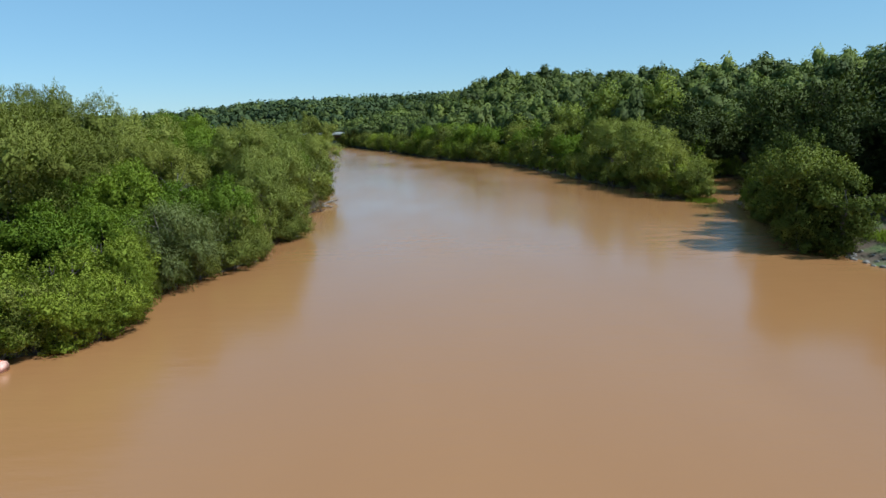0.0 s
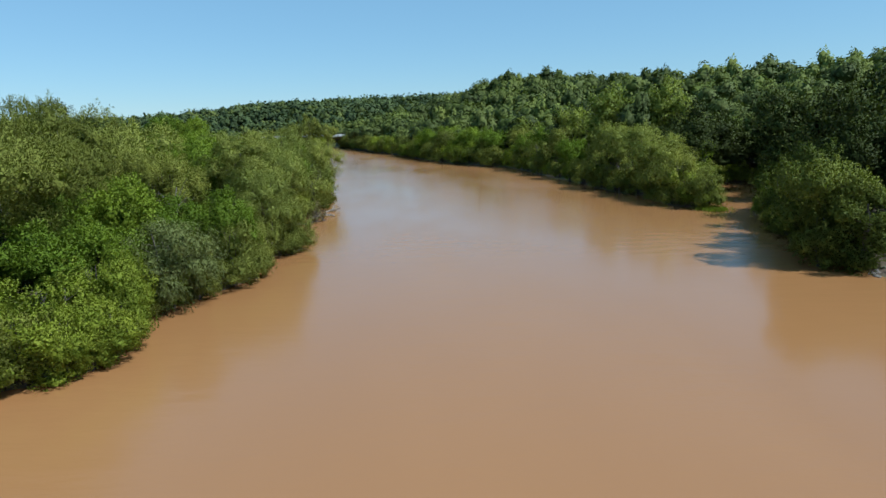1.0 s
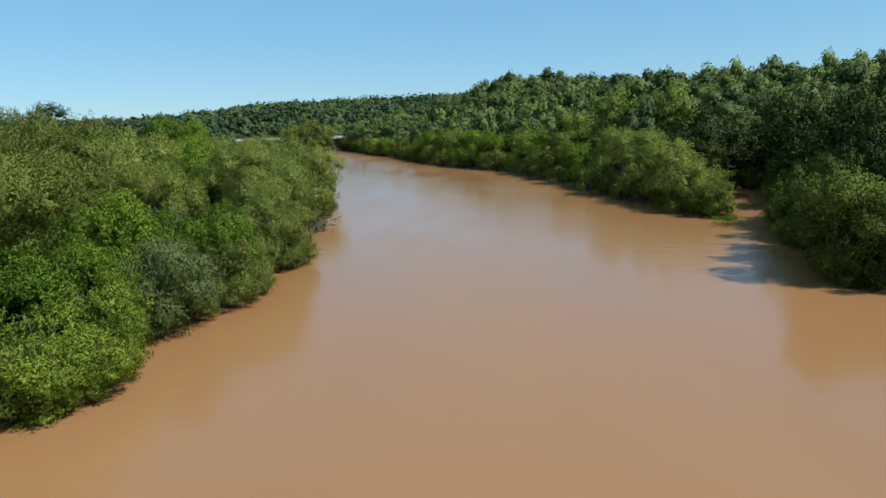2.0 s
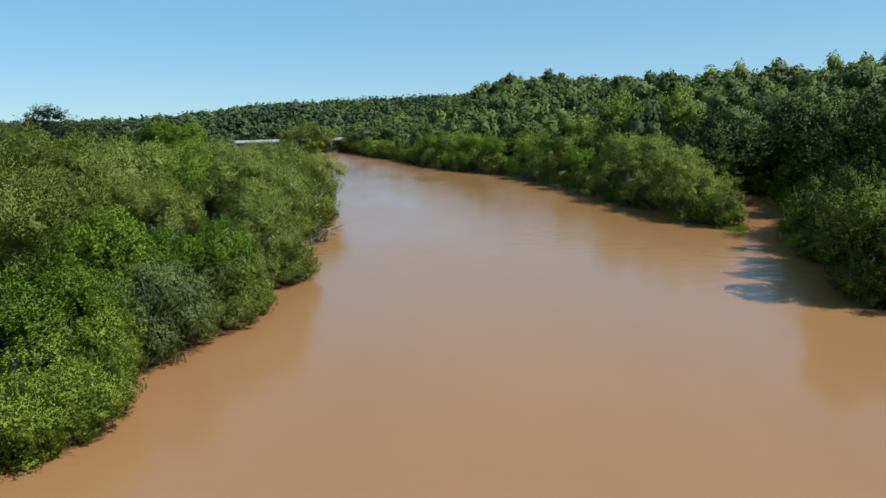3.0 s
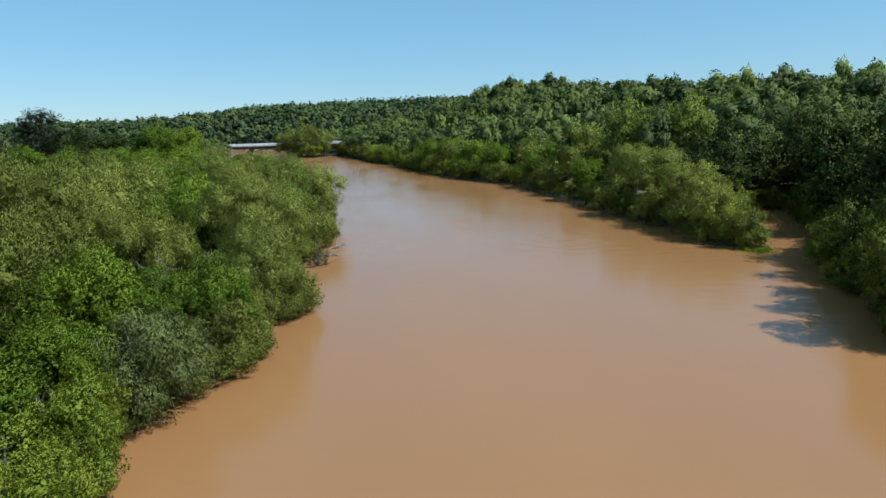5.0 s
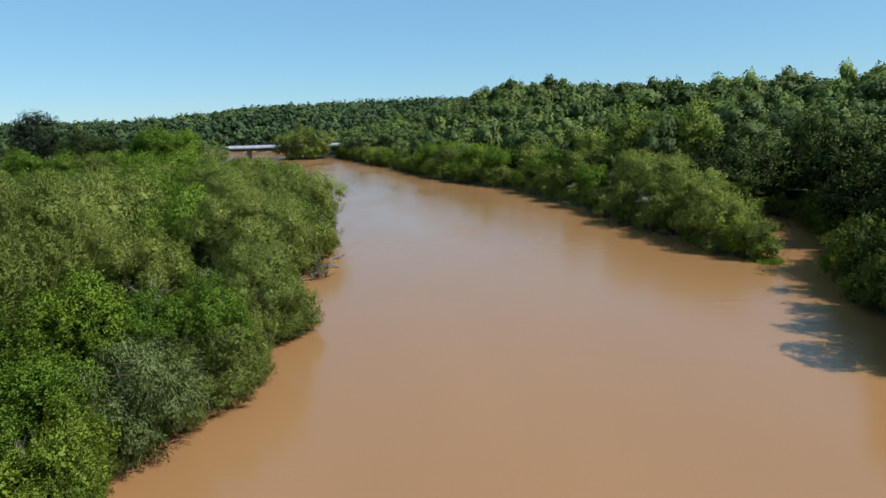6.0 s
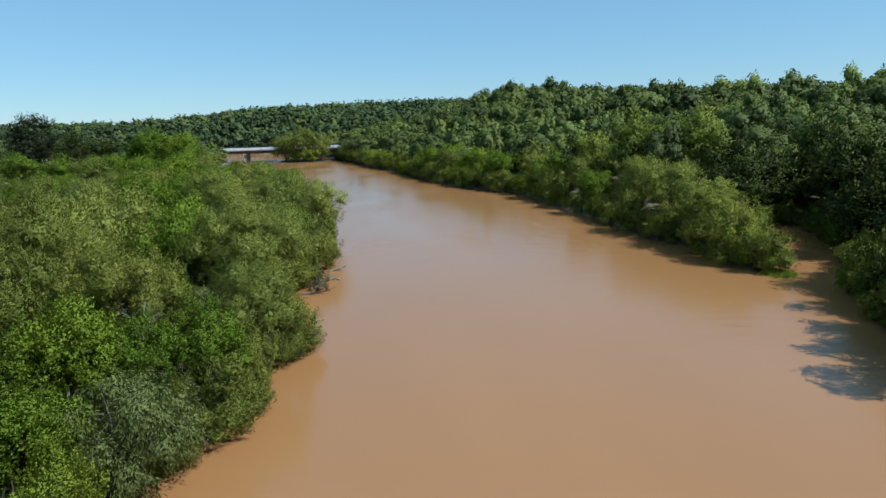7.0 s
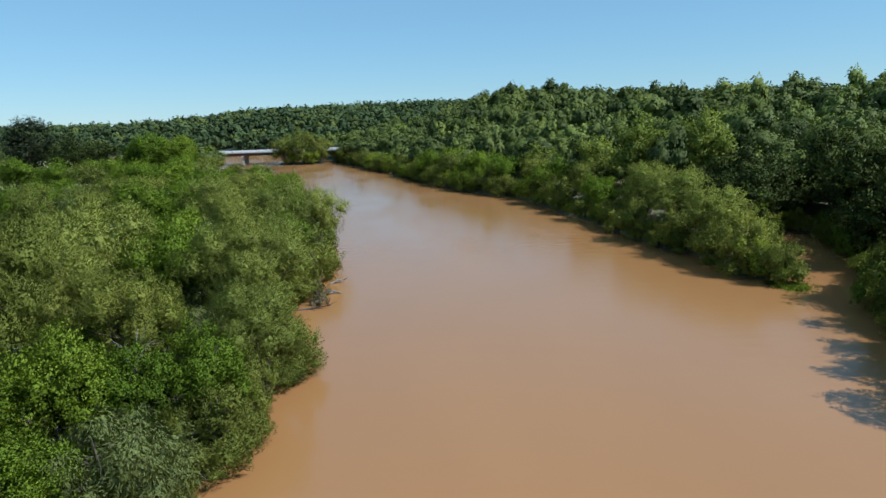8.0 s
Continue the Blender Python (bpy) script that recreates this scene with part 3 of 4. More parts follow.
RIGHT_TREES = [
    ("river_shrub", 0, 29.9, 68.4, 4.0, 2.0), ("river_shrub", 1, 28.9, 72.2, 6.0, 2.8), ("river_shrub", 0, 31.2, 74.0, 5.0, 2.3),
    ("pale_willow", 0, 29.2, 79.8, 7.9, 3.8), ("river_shrub", 1, 27.6, 75.8, 5.2, 2.4), ("river_shrub", 0, 27.4, 84.0, 5.0, 2.3),
    ("willow", 1, 32.0, 82.0, 6.4, 3.1), ("pale_willow", 2, 29.4, 88.0, 8.8, 4.4), ("willow", 0, 31.5, 93.0, 8.6, 4.6),
    ("pale_willow", 1, 28.0, 97.5, 9.0, 4.2), ("river_shrub", 1, 24.8, 91.5, 5.4, 2.5), ("willow", 2, 30.8, 103.5, 8.9, 4.2),
    ("broadleaf", 1, 24.2, 106.5, 7.0, 3.0), ("willow", 0, 24.6, 114.5, 8.4, 3.6), ("broadleaf", 0, 20.6, 128.5, 7.4, 3.2),
    ("poplar", 0, 33.4, 115.0, 15.2, 4.8), ("poplar", 1, 37.0, 112.5, 13.0, 3.8), ("poplar", 0, 40.6, 107.0, 15.8, 4.6),
    ("poplar", 1, 29.0, 124.0, 12.0, 4.2), ("broadleaf", 2, 24.0, 128.5, 8.8, 4.0), ("willow", 1, 20.8, 136.0, 8.2, 3.6),
    ("poplar", 0, 22.0, 145.0, 10.2, 4.4), ("broadleaf", 0, 15.5, 147.5, 8.4, 3.8), ("broadleaf", 1, 10.4, 156.5, 8.8, 4.0),
    ("broadleaf", 2, 15.5, 160.0, 8.4, 4.2), ("willow", 2, 5.4, 167.5, 8.4, 4.0), ("broadleaf", 0, 0.6, 181.0, 8.6, 4.2),
    ("broadleaf", 1, 6.0, 178.0, 9.2, 4.4), ("alder", 0, 27.0, 42.4, 6.7, 3.2), ("alder", 1, 27.6, 39.9, 5.2, 2.4), ("oak", 1, 33.2, 48.2, 9.4, 3.8), ("river_shrub", 1, 25.8, 41.2, 4.0, 1.8), ("alder", 2, 28.8, 44.4, 4.6, 1.9), ("alder", 2, 28.4, 46.8, 7.6, 2.7),
    ("river_shrub", 0, 30.4, 51.2, 4.2, 1.9), ("alder", 1, 31.0, 54.8, 6.4, 2.3), ("oak", 2, 38.4, 62.6, 7.6, 2.8), ("oak", 1, 41.6, 72.4, 7.6, 3.0), ("oak", 2, 36.8, 54.8, 9.2, 3.6), ("oak", 0, 44.6, 64.5, 10.2, 3.6),
    ("oak", 1, 49.0, 76.0, 10.8, 4.4), ("oak", 2, 50.5, 88.0, 9.8, 4.0), ("oak", 0, 39.6, 51.0, 12.4, 4.4),
    ("oak", 1, 45.6, 60.0, 14.4, 4.8), ("oak", 2, 51.5, 70.5, 14.0, 4.8), ("oak", 0, 44.0, 49.0, 13.2, 4.6),
    ("oak", 1, 53.5, 82.0, 13.6, 4.8), ("oak", 2, 45.6, 94.5, 8.6, 3.8), ("oak", 0, 37.0, 97.0, 9.4, 4.0),
    ("oak", 0, 39.5, 33.5, 12.0, 4.4), ("oak", 1, 39.0, 25.0, 13.0, 4.6), ("oak", 2, 39.5, 16.0, 13.0, 4.8), ("oak", 0, 40.0, 7.0, 13.0, 4.8), ("oak", 1, 46.0, 38.0, 14.5, 5.0),
    ("oak", 1, 52.0, 95.5, 13.6, 4.6), ("broadleaf", 0, 36.8, 89.0, 7.0, 3.0),
]
NAMES = {"willow": ("willow", WILLOW, "tree"), "pale_willow": ("willow", "spreading willow with pale green leaves leaning over the shore", "tree"),
         "grey_willow": ("weeping_willow", GREY, "tree"), "broadleaf": ("broadleaf_tree", BROAD, "tree"),
         "alder": ("alder", "dense dark green tree leaning out over the water", "tree"),
         "poplar": ("poplar", POP, "tree"), "oak": ("oak_tree", OAK, "tree"), "pine": ("pine_tree", "dark pine standing at the edge of the open field", "tree"),
         "shrub": ("bush", BUSH, "bush"), "river_shrub": ("willow_bush", RBUSH, "bush"), "dry_shrub": ("dry_bush", "low half-bare brown bush standing in shallow water", "bush")}
for group, rows in (("trees on the near bank", LEFT_TREES), ("trees along the wooded shore", RIGHT_TREES)):
    for kind, variant, x, y, top, radius in rows:
        name, label, category = NAMES[kind]
        plant(name, kind, variant, x, y, top, radius, label, category, group)

PLACED = [(x, y, r) for _, _, x, y, _, r in LEFT_TREES + RIGHT_TREES]


def free_spot(x, y, gap):
    return all((x - a) ** 2 + (y - b) ** 2 > (gap + 0.55 * r) ** 2 for a, b, r in PLACED)


def shore_gaps(x, y):
    """Metres from the water's edge, below nought in the river."""
    inside, dist = inside_and_distance(np.asarray(x, float), np.asarray(y, float), LEFT_SHORE + RIGHT_SHORE)
    return np.where(inside, -dist, dist)


def along(points, step, first, last):
    """Places every step metres along a shore between two values of y, and the way to its left."""
    out, carry = [], 0.0
    for (x0, y0), (x1, y1) in zip(points, points[1:]):
        ln = math.hypot(x1 - x0, y1 - y0)
        while carry < ln:
            f = carry / ln
            y = y0 + (y1 - y0) * f
            if first <= y <= last:
                out.append((x0 + (x1 - x0) * f, y, -(y1 - y0) / ln, (x1 - x0) / ln))
            carry += step
        carry -= ln
    return out


rnd = random.Random(5)
for shore, step, first, last, size, group in ((LEFT_SHORE, 1.9, 24.5, 100, 1.0, "bushes along the near shore"),
                                              (RIGHT_SHORE, 2.5, 66.5, 300, 1.25, "bushes along the wooded shore"),
                                              (RIGHT_SHORE[23:], 2.2, 42.5, 92, 1.1, "bushes along the wooded shore")):
    for x, y, nx, ny in along(shore, step, first, last):
        if rnd.random() < (0.2 if x < 0 and y < 100 else 0.06):
            continue
        inland = rnd.uniform(0.9, 1.6) * size if y < 100 else rnd.uniform(1.0, 2.6)
        kind = rnd.choice(["shrub", "river_shrub", "river_shrub"])
        name, label, category = NAMES[kind]
        top = rnd.uniform(1.6, 3.4) * size * (1 if y < 120 else 1.7)
        plant(name, kind, rnd.randrange(2), x + nx * inland, y + ny * inland, top, rnd.uniform(1.2, 1.9) * size * (1 if y < 120 else 1.5), label, category, group)

ys = np.array([rnd.uniform(26, 205) for _ in range(6000)])
xs = np.array([rnd.uniform(-22 - 0.66 * y, -14 - max(0, y - 90) * 0.25) for y in ys])
gaps = shore_gaps(xs, ys)
made = 0
for x, y, gap in zip(xs, ys, gaps):
    if gap < 2.5 or not free_spot(x, y, 3.0 if y < 95 and x > -34 else 2.3):
        continue
    away = math.hypot(x, y - 15)
    top = max(6.2, min(10.5, 15 - 0.058 * away)) * (rnd.uniform(0.38, 0.72) if away < 85 else rnd.uniform(0.55, 1.0))
    if made >= 230:
        continue
    kind = rnd.choice(["willow", "willow", "broadleaf", "broadleaf", "grey_willow"])
    radius = rnd.uniform(2.6, 3.7)
    name, label, category = NAMES[kind]
    plant(name, kind, rnd.randrange(2), x, y, top, radius, label, category, "trees of the flood plain")
    PLACED.append((x, y, radius))
    made += 1

# ---- far woods ----
def far_crown(rng, boughs, size, leaf, cells, cover):
    """A crown of unit size: rounded, lumpy boughs with a fringe of leaf clumps."""
    c, s = lobes_of(rng, boughs, 1.0, -0.75, 1.0, 0.78)
    c[:, 2] = np.where(c[:, 2] > 0.3, 0.3 + (c[:, 2] - 0.3) * 0.8, c[:, 2])
    s = s * size
    form = bough_form(rng, len(c))
    return np.concatenate([foliage(rng, c, s, form, cover, leaf, leaf * 0.8, 0.1, 0.86, 1.02, 0.3, 0.55, 0.22), undercoat(rng, c, s, form, cells, 0.8)])


def build_woods(name, spots, masters, label, keys=("far", "far_dark", "far_pale"), shares=(0.42, 0.48, 0.1)):
    rng = np.random.default_rng(17)
    blocks, tone, own = [], [], []
    for x, y, z, r, h in spots:
        a = rng.uniform(0, 2 * math.pi)
        ca, sa = math.cos(a) * r, math.sin(a) * r
        turn = np.array([[ca, sa, 0], [-sa, ca, 0], [0, 0, h]])
        block = masters[rng.integers(len(masters))] @ turn
        block[:, :4] += np.array([x, y, z])
        blocks.append(block)
        tone.append(np.full(len(block), rng.choice(len(keys), p=shares), np.int32))
        own.append(np.full(len(block), rng.uniform(), np.float32))
    mesh = leaf_mesh(name, np.concatenate(blocks))
    for key in keys:
        mesh.materials.append(LEAF[key])
    mesh.polygons.foreach_set("material_index", np.concatenate(tone))
    mesh.attributes.new("tone", "FLOAT", "FACE").data.foreach_set("value", np.concatenate(own))
    return tagged(new(name, mesh), label, "woodland", kind="stuff")


rng = np.random.default_rng(8)
ys, xs = rng.uniform(28, 110, 2500), rng.uniform(34, 105, 2500)
gaps = shore_gaps(xs, ys)
for x, y, gap in zip(xs, ys, gaps):
    if gap < (4.5 if y < 80 else 3) or y < 44 or gap > 62 or math.hypot(x, y - 10) > 97 or x > 34 + 0.85 * y or not free_spot(x, y, 2.4):
        continue
    kind = "oak" if rng.uniform() < 0.98 else "poplar"
    name, label, category = NAMES[kind]
    radius = rng.uniform(3.2, 4.8)
    plant(name, kind, int(rng.integers(3)), x, y, float(land(np.array([x]), np.array([y]))[0]) + rng.uniform(8.5, 12), radius, label, category, "trees on the hillside")
    PLACED.append((x, y, radius))

FIELD = [(-215, 205), (-112, 205), (-104, 232), (-128, 300), (-150, 420), (-260, 430)]


def scatter(x0, x1, y0, y1, step, rng):
    gx, gy = np.meshgrid(np.arange(x0, x1, step), np.arange(y0, y1, step))
    x = gx.ravel() + rng.uniform(-0.4, 0.4, gx.size) * step
    y = gy.ravel() + rng.uniform(-0.4, 0.4, gx.size) * step
    return x, y, shore_gaps(x, y), land(x, y), inside_and_distance(x, y, FIELD)[0]


rng = np.random.default_rng(3)
slope_masters = [far_crown(rng, 11, 1.2, 0.12, 2, 0.75) for _ in range(8)]
hill_masters = [far_crown(rng, 10, 1.25, 0.21, 2, 0.7) for _ in range(10)]
far_masters = [far_crown(rng, 5, 1.4, 0.48, 2, 0.6) for _ in range(8)]
mid_masters = [far_crown(rng, 8, 1.2, 0.22, 2, 0.8) for _ in range(8)]
slope, hill, distant, valley = [], [], [], []
for x, y, gap, g, _ in zip(*scatter(-60, 230, 30, 330, 6.3, rng)):
    side = np.interp(y, [0, 66, 134, 182, 262, 300, 345], [36, 38, 20, 0, -28, -42, -75])
    if x < side + 3 or gap < 3 or not free_spot(x, y, 1.6) or x > 60 + 0.75 * y or gap > 112 or math.hypot(x, y - 10) < 95 and gap < 60:
        continue
    tall = rng.uniform(6.5, 13.5) * (0.75 if gap < 9 else 1.0)
    (slope if math.hypot(x, y - 10) < 150 else hill).append((x, y, g + tall * 0.5, rng.uniform(2.7, 5.3), tall * 0.44))
for x, y, gap, g, open_field in zip(*scatter(-640, 300, 236, 690, 10.4, rng)):
    if gap < 4 or open_field or abs(x) > 60 + 0.85 * y or (x > -75 and y < 322):
        continue
    tall = rng.uniform(9, 14) * (0.75 if y < 300 else 1)
    (valley if y < 350 else distant).append((x, y, g + tall * 0.4, rng.uniform(4.2, 7.0), tall * 0.5))
build_woods("slope_woods", slope, slope_masters, "dark green broadleaved woods on the slope above the shore")
build_woods("hillside_woods", hill, hill_masters, "dense dark green woods covering the hillside above the river")
build_woods("valley_woods", valley, mid_masters, "mixed green woods on the flat beyond the bridge")
build_woods("distant_woods", distant, far_masters, "unbroken distant woods along the low ridge", ("ridge", "far_dark"), (0.75, 0.25))

# ---- field trees and island ----
for kind, variant, x, y, top, radius in [
    ("broadleaf", 1, -60, 168, 10.0, 4.6), ("pale_willow", 0, -52, 160, 8.5, 4.2), ("broadleaf", 2, -88, 165, 10.0, 5.0), ("willow", 1, -74, 152, 9.5, 4.6), ("broadleaf", 0, -106, 178, 10.5, 5.0),
    ("broadleaf", 2, -151, 221, 9.0, 5.4), ("broadleaf", 0, -160, 227, 9.5, 5.6), ("willow", 1, -142, 224, 7.5, 4.6),
    ("pine", 0, -134, 230, 21.6, 8.2), ("oak", 0, -111, 220, 14.6, 9.0), ("broadleaf", 0, -87, 212, 16.0, 6.6), ("broadleaf", 1, -78, 214, 14.6, 5.8), ("broadleaf", 2, -103, 209, 8.0, 5.2), ("willow", 1, -119, 207, 6.4, 5.2), ("broadleaf", 1, -148, 218, 5.6, 5.2), ("willow", 0, -134, 210, 5.4, 5.2), ("oak", 1, -150, 262, 15.5, 7.5), ("broadleaf", 0, -105, 262, 13.8, 7.2),
    ("poplar", 1, -97, 250, 13.2, 7.0), ("broadleaf", 2, -88, 244, 11.0, 6.2), ("pine", 0, -172, 262, 13.5, 6.5),
    ("broadleaf", 1, -92, 228, 8.0, 5.6), ("broadleaf", 2, -76, 226, 7.8, 5.0), ("broadleaf", 0, -82, 240, 9.0, 5.4), ("willow", 1, -68, 212, 7.4, 4.8),
    ("broadleaf", 1, -101, 222, 6.2, 5.0), ("broadleaf", 2, -88, 268, 9.5, 6.0),
    ("broadleaf", 2, -93, 218, 10.5, 5.6), ("oak", 1, -148, 300, 13.0, 7.5), ("shrub", 1, -98, 262, 7.0, 6.0),
    ("river_shrub", 0, -62, 290, 13.0, 6.4), ("river_shrub", 1, -53.5, 287, 15.6, 7.0), ("river_shrub", 0, -46, 287, 12.0, 5.8), ("shrub", 0, -57, 285, 6.0, 4.0), ("shrub", 1, -49, 284, 6.0, 4.0),
] + [("shrub" if k % 3 else "river_shrub", k % 2, -172 + 5.2 * k, 201 + 5 * math.sin(2.1 * k), 5.0 + 1.5 * math.sin(1.7 * k), 3.6)
     for k in range(21) if k not in (9, 10, 14)] + [("broadleaf", k % 3, -92 + 6.5 * k, 192 - 7.5 * k + 3 * math.sin(3 * k), 8.0 + 1.5 * math.sin(2.3 * k), 4.4) for k in range(8)
]:
    name, label, category = NAMES[kind]
    plant(name, kind, variant, x, y, top, radius, label, category, "trees on the islet" if y > 280 and x > -70 else "trees round the field")


# ---- bridge ----
def box(bm, lo, hi):
    verts = [bm.verts.new((x, y, z)) for x in (lo[0], hi[0]) for y in (lo[1], hi[1]) for z in (lo[2], hi[2])]
    for f in ((0, 1, 3, 2), (4, 6, 7, 5), (0, 4, 5, 1), (2, 3, 7, 6), (0, 2, 6, 4), (1, 5, 7, 3)):
        bm.faces.new([verts[i] for i in f])


def boxed(lo, hi, bevel=0.0):
    bm = bmesh.new()
    box(bm, lo, hi)
    bmesh.ops.recalc_face_normals(bm, faces=bm.faces)
    if bevel:
        bmesh.ops.bevel(bm, geom=bm.edges, offset=bevel, segments=2, affect="EDGES")
    return bm


def build_bridge():
    bridge = tagged(new("bridge"), "low white concrete road bridge on rusty girders crossing the river", "bridge")
    bridge.matrix_basis = pose(-42, 296, 0, 0, 0, 0)
    part("deck", boxed((-70, 0, 5.0), (24, 10, 5.4)), CONCRETE, bridge)
    for y in (-0.15, 9.85):
        part("parapet", boxed((-70, y, 5.35), (24, y + 0.3, 6.25), 0.05), WHITE_PAINT, bridge, "white concrete parapet")
        for x in range(-68, 24, 4):
            part("post", boxed((x - 0.12, y - 0.06, 5.36), (x + 0.12, y - 0.003, 6.2)), CONCRETE, bridge)
        part("rail", boxed((-70, y + 0.1, 6.45), (24, y + 0.2, 6.55)), DARK_STEEL, bridge, "thin steel hand rail")
        for x in range(-69, 24, 3):
            part("rail_post", boxed((x - 0.05, y + 0.11, 6.2), (x + 0.05, y + 0.19, 6.46)), DARK_STEEL, bridge)
    for y in (0.6, 3.4, 6.2, 9.0):
        part("girder", boxed((-70, y, 3.9), (22, y + 0.45, 5.0)), RUSTY, bridge, "rusty brown steel girder")
    for x in (-40, -13, 10):
        pier = part("pier", boxed((x - 0.6, 0.2, 3.3), (x + 0.6, 9.8, 3.9), 0.08), CONCRETE, bridge)
        for y in (1.5, 5.0, 8.5):
            part("column", boxed((x - 0.45, y - 0.45, -1.7), (x + 0.45, y + 0.45, 3.3), 0.1), CONCRETE, pier)
    for x in (-74, 22):
        part("abutment", boxed((x, -1, -1), (x + 4, 11, 5.0)), CONCRETE, bridge)


build_bridge()


# ---- drum, driftwood, snags, stones ----
ORANGE = plain_material("faded_orange_plastic", (0.62, 0.16, 0.08), (0.7, 0.26, 0.17), 3.0, 0.5, 0.1)
PALE_ORANGE = plain_material("sun_bleached_orange_plastic", (0.72, 0.36, 0.27), (0.78, 0.46, 0.36), 4.0, 0.55, 0.1)


def lathe(profile, sides=28):
    """A body turned about x from (x, radius) pairs."""
    bm = bmesh.new()
    rings = []
    for x, r in profile:
        rings.append([bm.verts.new((x, r * math.cos(2 * math.pi * k / sides), r * math.sin(2 * math.pi * k / sides))) for k in range(sides)])
    for a, b in zip(rings, rings[1:]):
        for k in range(sides):
            bm.faces.new((a[k], a[(k + 1) % sides], b[(k + 1) % sides], b[k]))
    bm.faces.new(rings[0][::-1])
    bm.faces.new(rings[-1])
    bmesh.ops.recalc_face_normals(bm, faces=bm.faces)
    for f in bm.faces:
        f.smooth = True
    return bm


def build_drum():
    drum = tagged(new("drum"), "faded orange-red plastic drum floating on its side by the muddy bank", "drum")
    drum.matrix_basis = pose(-15.05, 24.3, 0.14, 0, -4, -14)
    part("body", lathe([(-0.42, 0.255), (-0.40, 0.28), (-0.2, 0.29), (0.2, 0.29), (0.40, 0.28), (0.42, 0.255)]), ORANGE, drum)
    for x in (-0.15, 0.15):
        part("rib", lathe([(x - 0.025, 0.288), (x - 0.012, 0.306), (x + 0.012, 0.306), (x + 0.025, 0.288)]), ORANGE, drum)
    for x in (-0.435, 0.425):
        part("end", lathe([(x, 0.26), (x + 0.01, 0.27)]), PALE_ORANGE, drum, "sun-bleached pale end")
    part("bung", lathe([(0.433, 0.035), (0.455, 0.03)], 12), PALE_ORANGE, drum)


def branch_mesh(rng, a, b, ra, rb, twigs):
    verts, faces = [], []
    stem = tube(verts, faces, a, b, ra, rb, 7, rng.normal(size=3) * 0.12, 5)
    a, b = np.array(a, float), np.array(b, float)
    for _ in range(twigs):
        f = rng.uniform(0.35, 0.95)
        p = a + (b - a) * f
        way = unit(unit(b - a) * 0.6 + rng.normal(size=3) * 0.6 + np.array([0, 0, 0.25]))
        tube(verts, faces, p, p + way * rng.uniform(0.3, 0.8) * np.linalg.norm(b - a) * 0.5, rb * 1.2, rb * 0.25, 5, rng.normal(size=3) * 0.05, 3,
             grown_from=stem + 14)
    mesh = bpy.data.meshes.new("branch")
    mesh.from_pydata(verts, [], faces)
    mesh.update()
    return mesh


def build_driftwood():
    rng = np.random.default_rng(12)
    for x, y, turn, size, mat, label in ((-10.2, 74.6, 20, 0.8, PALE_BARK, "bleached driftwood branch caught at the bank"),
                                         (-10.2, 70.8, 175, 0.8, PALE_BARK, "bleached driftwood branch caught at the bank"),
                                         (-11.0, 65.8, 4, 1.4, BARK, "dark fallen log lying in shallow water"),
                                         (-15.4, 25.6, 60, 0.9, PALE_BARK, "pale stick lying on the muddy bank"),
                                         (-9.6, 50.6, 30, 0.7, BARK, "dark fallen log lying in shallow water")):
        thing = tagged(new("driftwood"), label, "driftwood", "driftwood along the shore")
        thing.matrix_basis = pose(x, y, 0.04, 0, 0, turn)
        part("log", branch_mesh(rng, (-size, 0, -0.03), (size, 0.2, 0.22), 0.10, 0.04, 5), mat, thing)
        part("branch", branch_mesh(rng, (-0.2 * size, 0, 0.05), (0.5 * size, 0.7, 0.75), 0.05, 0.02, 6), mat, thing)


def build_snag(x, y, height, label, stems=1):
    rng = np.random.default_rng(int(x * 10) % 97 + 5)
    ground = float(land(np.array([x]), np.array([y]))[0])
    thing = tagged(new("dead_tree"), label, "dead tree", "bare snags among the trees")
    thing.matrix_basis = pose(x, y, ground - 0.2)
    part("trunk", branch_mesh(rng, (0, 0, 0), (rng.uniform(-0.5, 0.5), rng.uniform(-0.5, 0.5), height), 0.07, 0.02, 4), PALE_BARK, thing)
    for _ in range(5 * stems):
        z = height * rng.uniform(0.35, 0.85)
        d = rng.normal(size=2) * height * 0.17
        part("branch", branch_mesh(rng, (0, 0, z), (d[0], d[1], z + height * rng.uniform(0.12, 0.3)), 0.03, 0.008, 5), PALE_BARK, thing)


def rock_mesh(rng, size):
    bm = bmesh.new()
    bmesh.ops.create_icosphere(bm, subdivisions=2, radius=1)
    for v in bm.verts:
        v.co = Vector([v.co[i] * size[i] for i in range(3)]) * (1 + 0.22 * noise.noise(v.co * 1.7 + Vector((rng.uniform(0, 9), 0, 0))))
    return bm


def build_stones():
    rng = np.random.default_rng(21)
    for k in range(22):
        y = rng.uniform(34.5, 40.5)
        x = 27.7 + rng.uniform(-0.3, 0.9)
        r = rng.uniform(0.06, 0.2)
        ground = float(land(np.array([x]), np.array([y]))[0])
        bm = rock_mesh(rng, (r * rng.uniform(0.8, 1.4), r, r * rng.uniform(0.5, 0.8)))
        mesh = bpy.data.meshes.new("stone")
        bm.to_mesh(mesh)
        bm.free()
        mesh.materials.append(STONE)
        ob = tagged(new("stone", mesh), "rough grey stone on the bare river bank", "stone", "stones on the bank")
        ob.matrix_basis = pose(x, y, max(ground, 0) + r * 0.2, 0, 0, rng.uniform(0, 360))


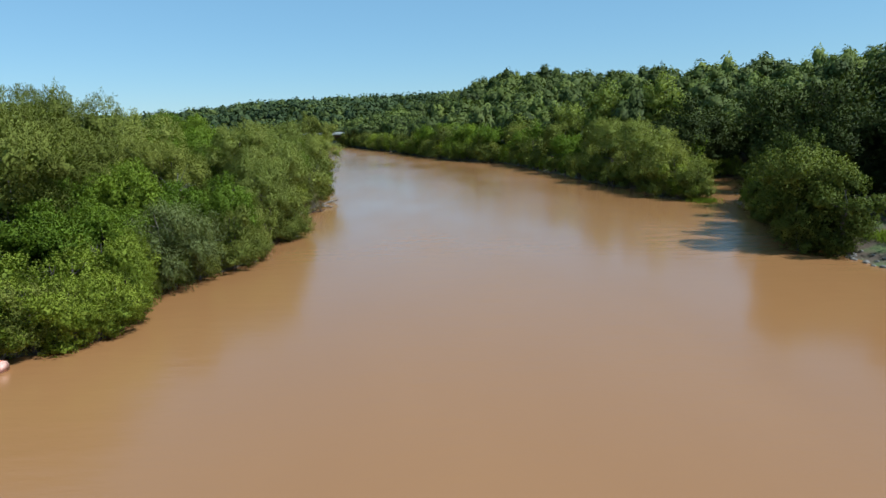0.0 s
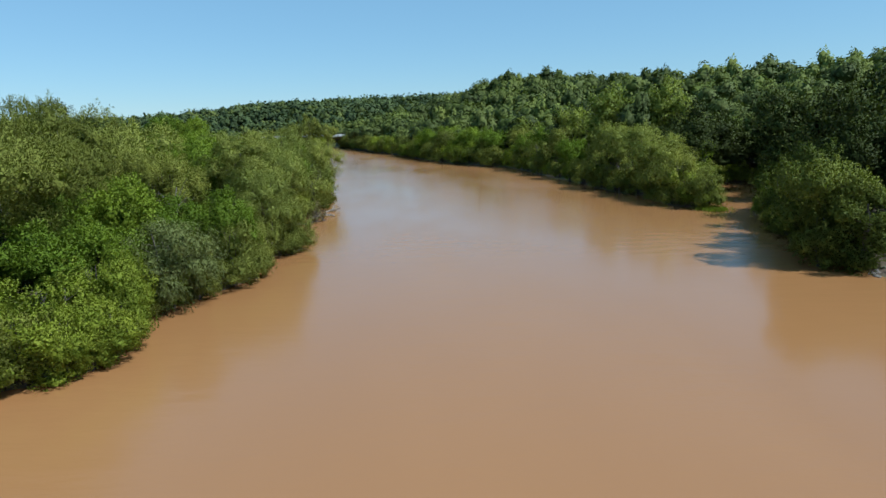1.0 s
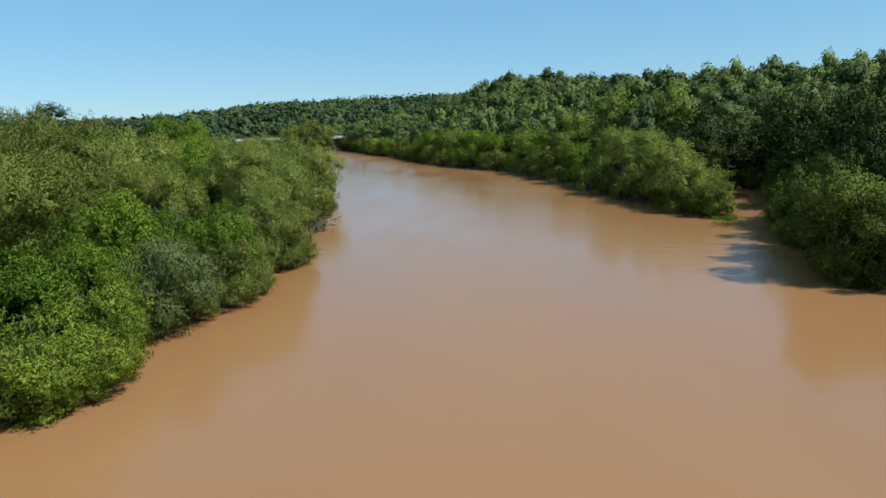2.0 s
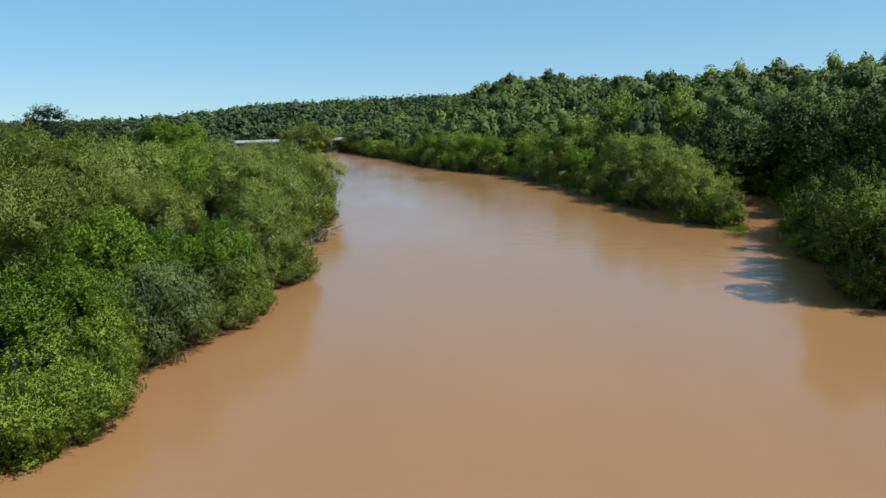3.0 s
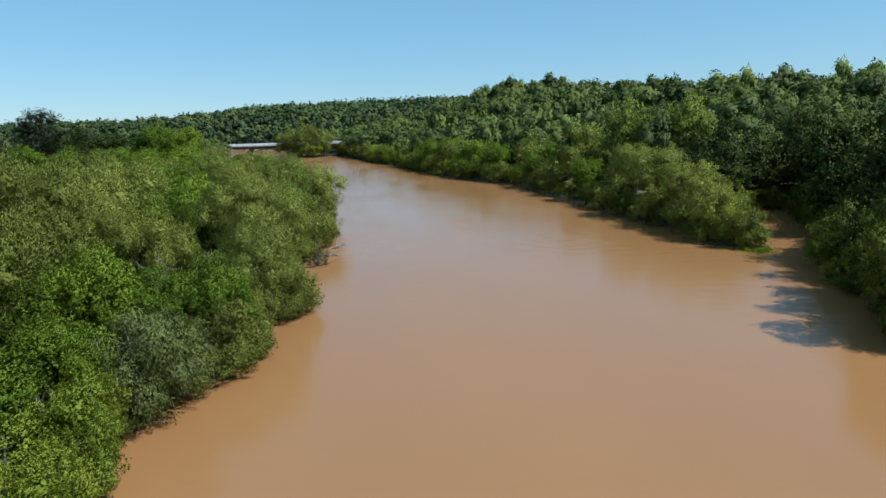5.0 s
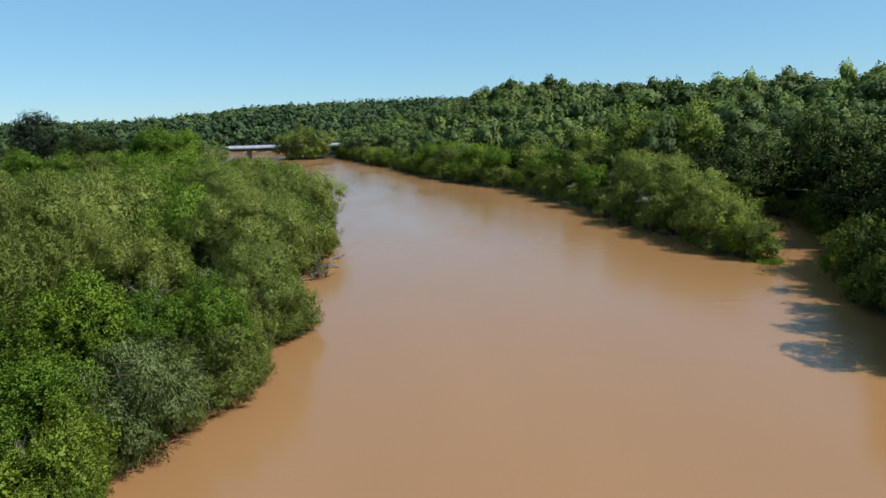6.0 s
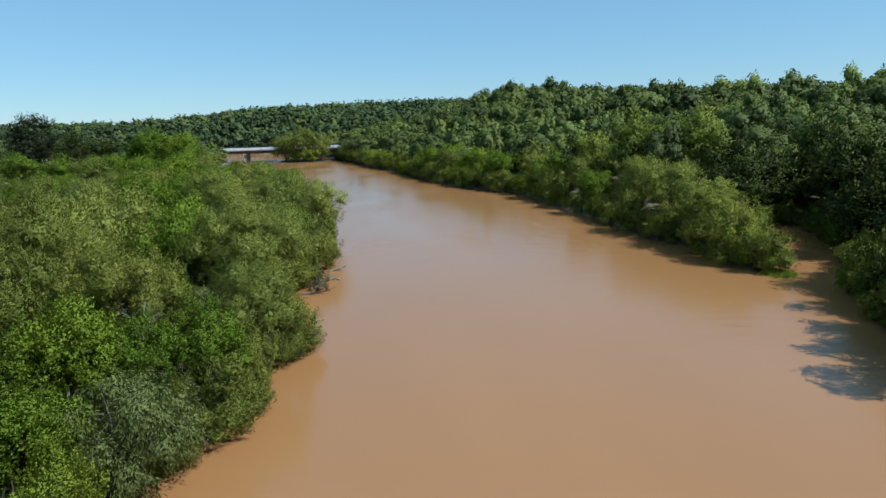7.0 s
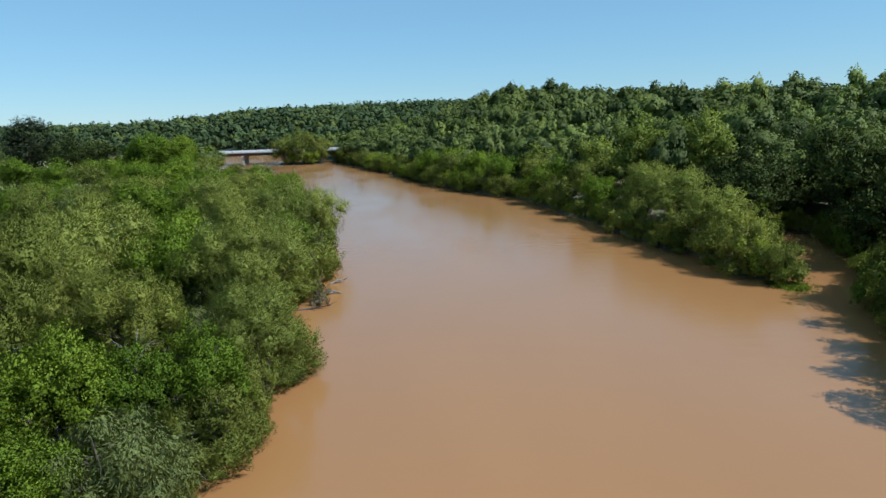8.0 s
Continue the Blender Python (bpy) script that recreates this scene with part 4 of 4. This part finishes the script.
def build_grass(name, spots, label):
    rng = np.random.default_rng(4)
    spots = np.array(spots)
    at = np.column_stack([spots, np.maximum(land(spots[:, 0], spots[:, 1]), -0.05)])
    up = unit(np.column_stack([rng.normal(size=(len(at), 2)) * 0.5, np.ones(len(at))]))
    side = unit(np.cross(up, rng.normal(size=up.shape)))
    ln, wd = rng.uniform(0.15, 0.5, (len(at), 1)), 0.05
    face = unit(np.cross(up, side) + np.array([0, 0, 0.8]))
    quads = np.stack([at - side * wd * 0.5, at + side * wd * 0.5, at + up * ln + side * 0.01, at + up * ln - side * 0.01, face, face, face, face], axis=1)
    mesh = leaf_mesh(name, quads)
    mesh.materials.append(LEAF["broadleaf"])
    tagged(new(name, mesh), label, "grass", kind="stuff")


def build_house():
    """Red-brick house with a pale roof beyond the field."""
    house = tagged(new("house"), "low red-brick house with a pale roof beyond the field", "house")
    ground = float(land(np.array([-236]), np.array([436]))[0])
    house.matrix_basis = pose(-236, 436, ground - 0.3, 0, 0, 8)
    w, d, h = 9.0, 4.5, 3.2
    part("wall", boxed((-w, -d, 0), (w, d, h)), BRICK_RED, house)
    bm = bmesh.new()
    e = 0.6
    v = [bm.verts.new(p) for p in ((-w - e, -d - e, h), (w + e, -d - e, h), (w + e, d + e, h), (-w - e, d + e, h), (-w - e, 0, h + 2.0), (w + e, 0, h + 2.0))]
    for f in ((0, 1, 5, 4), (2, 3, 4, 5), (0, 4, 3), (1, 2, 5), (0, 3, 2, 1)):
        bm.faces.new([v[i] for i in f])
    part("roof", bm, ROOF, house)
    for x in (-6, -3, 3, 6):
        window = part("window", boxed((x - 0.7, -d - 0.06, 1.0), (x + 0.7, -d + 0.02, 2.3)), WHITE_PAINT, house)
        part("pane", boxed((x - 0.6, -d - 0.08, 1.1), (x + 0.6, -d - 0.05, 2.2)), DARK_STEEL, window)
    part("door", boxed((-0.55, -d - 0.06, 0), (0.55, -d + 0.02, 2.1)), WHITE_PAINT, house)


build_drum()
build_driftwood()
build_snag(-19.6, 33.0, 6.2, "half-bare willow with pale spreading limbs", 2)
build_snag(-15.2, 43.0, 5.2, "pale leafless trunk standing among the willows")
build_snag(-15.8, 57.0, 6.6, "grey half-dead tree with many bare twigs", 3)
build_stones()
rng = np.random.default_rng(9)
build_grass("spit_grass", np.column_stack([30.4 + rng.normal(size=3000) * 0.6, 66.9 + rng.normal(size=3000) * 0.7]), "short green grass on the low tip of the spit")
build_grass("bank_grass", np.column_stack([rng.uniform(29.6, 36, 9000), rng.uniform(30, 41.5, 9000)]), "thin grass on the bare river bank")
build_house()
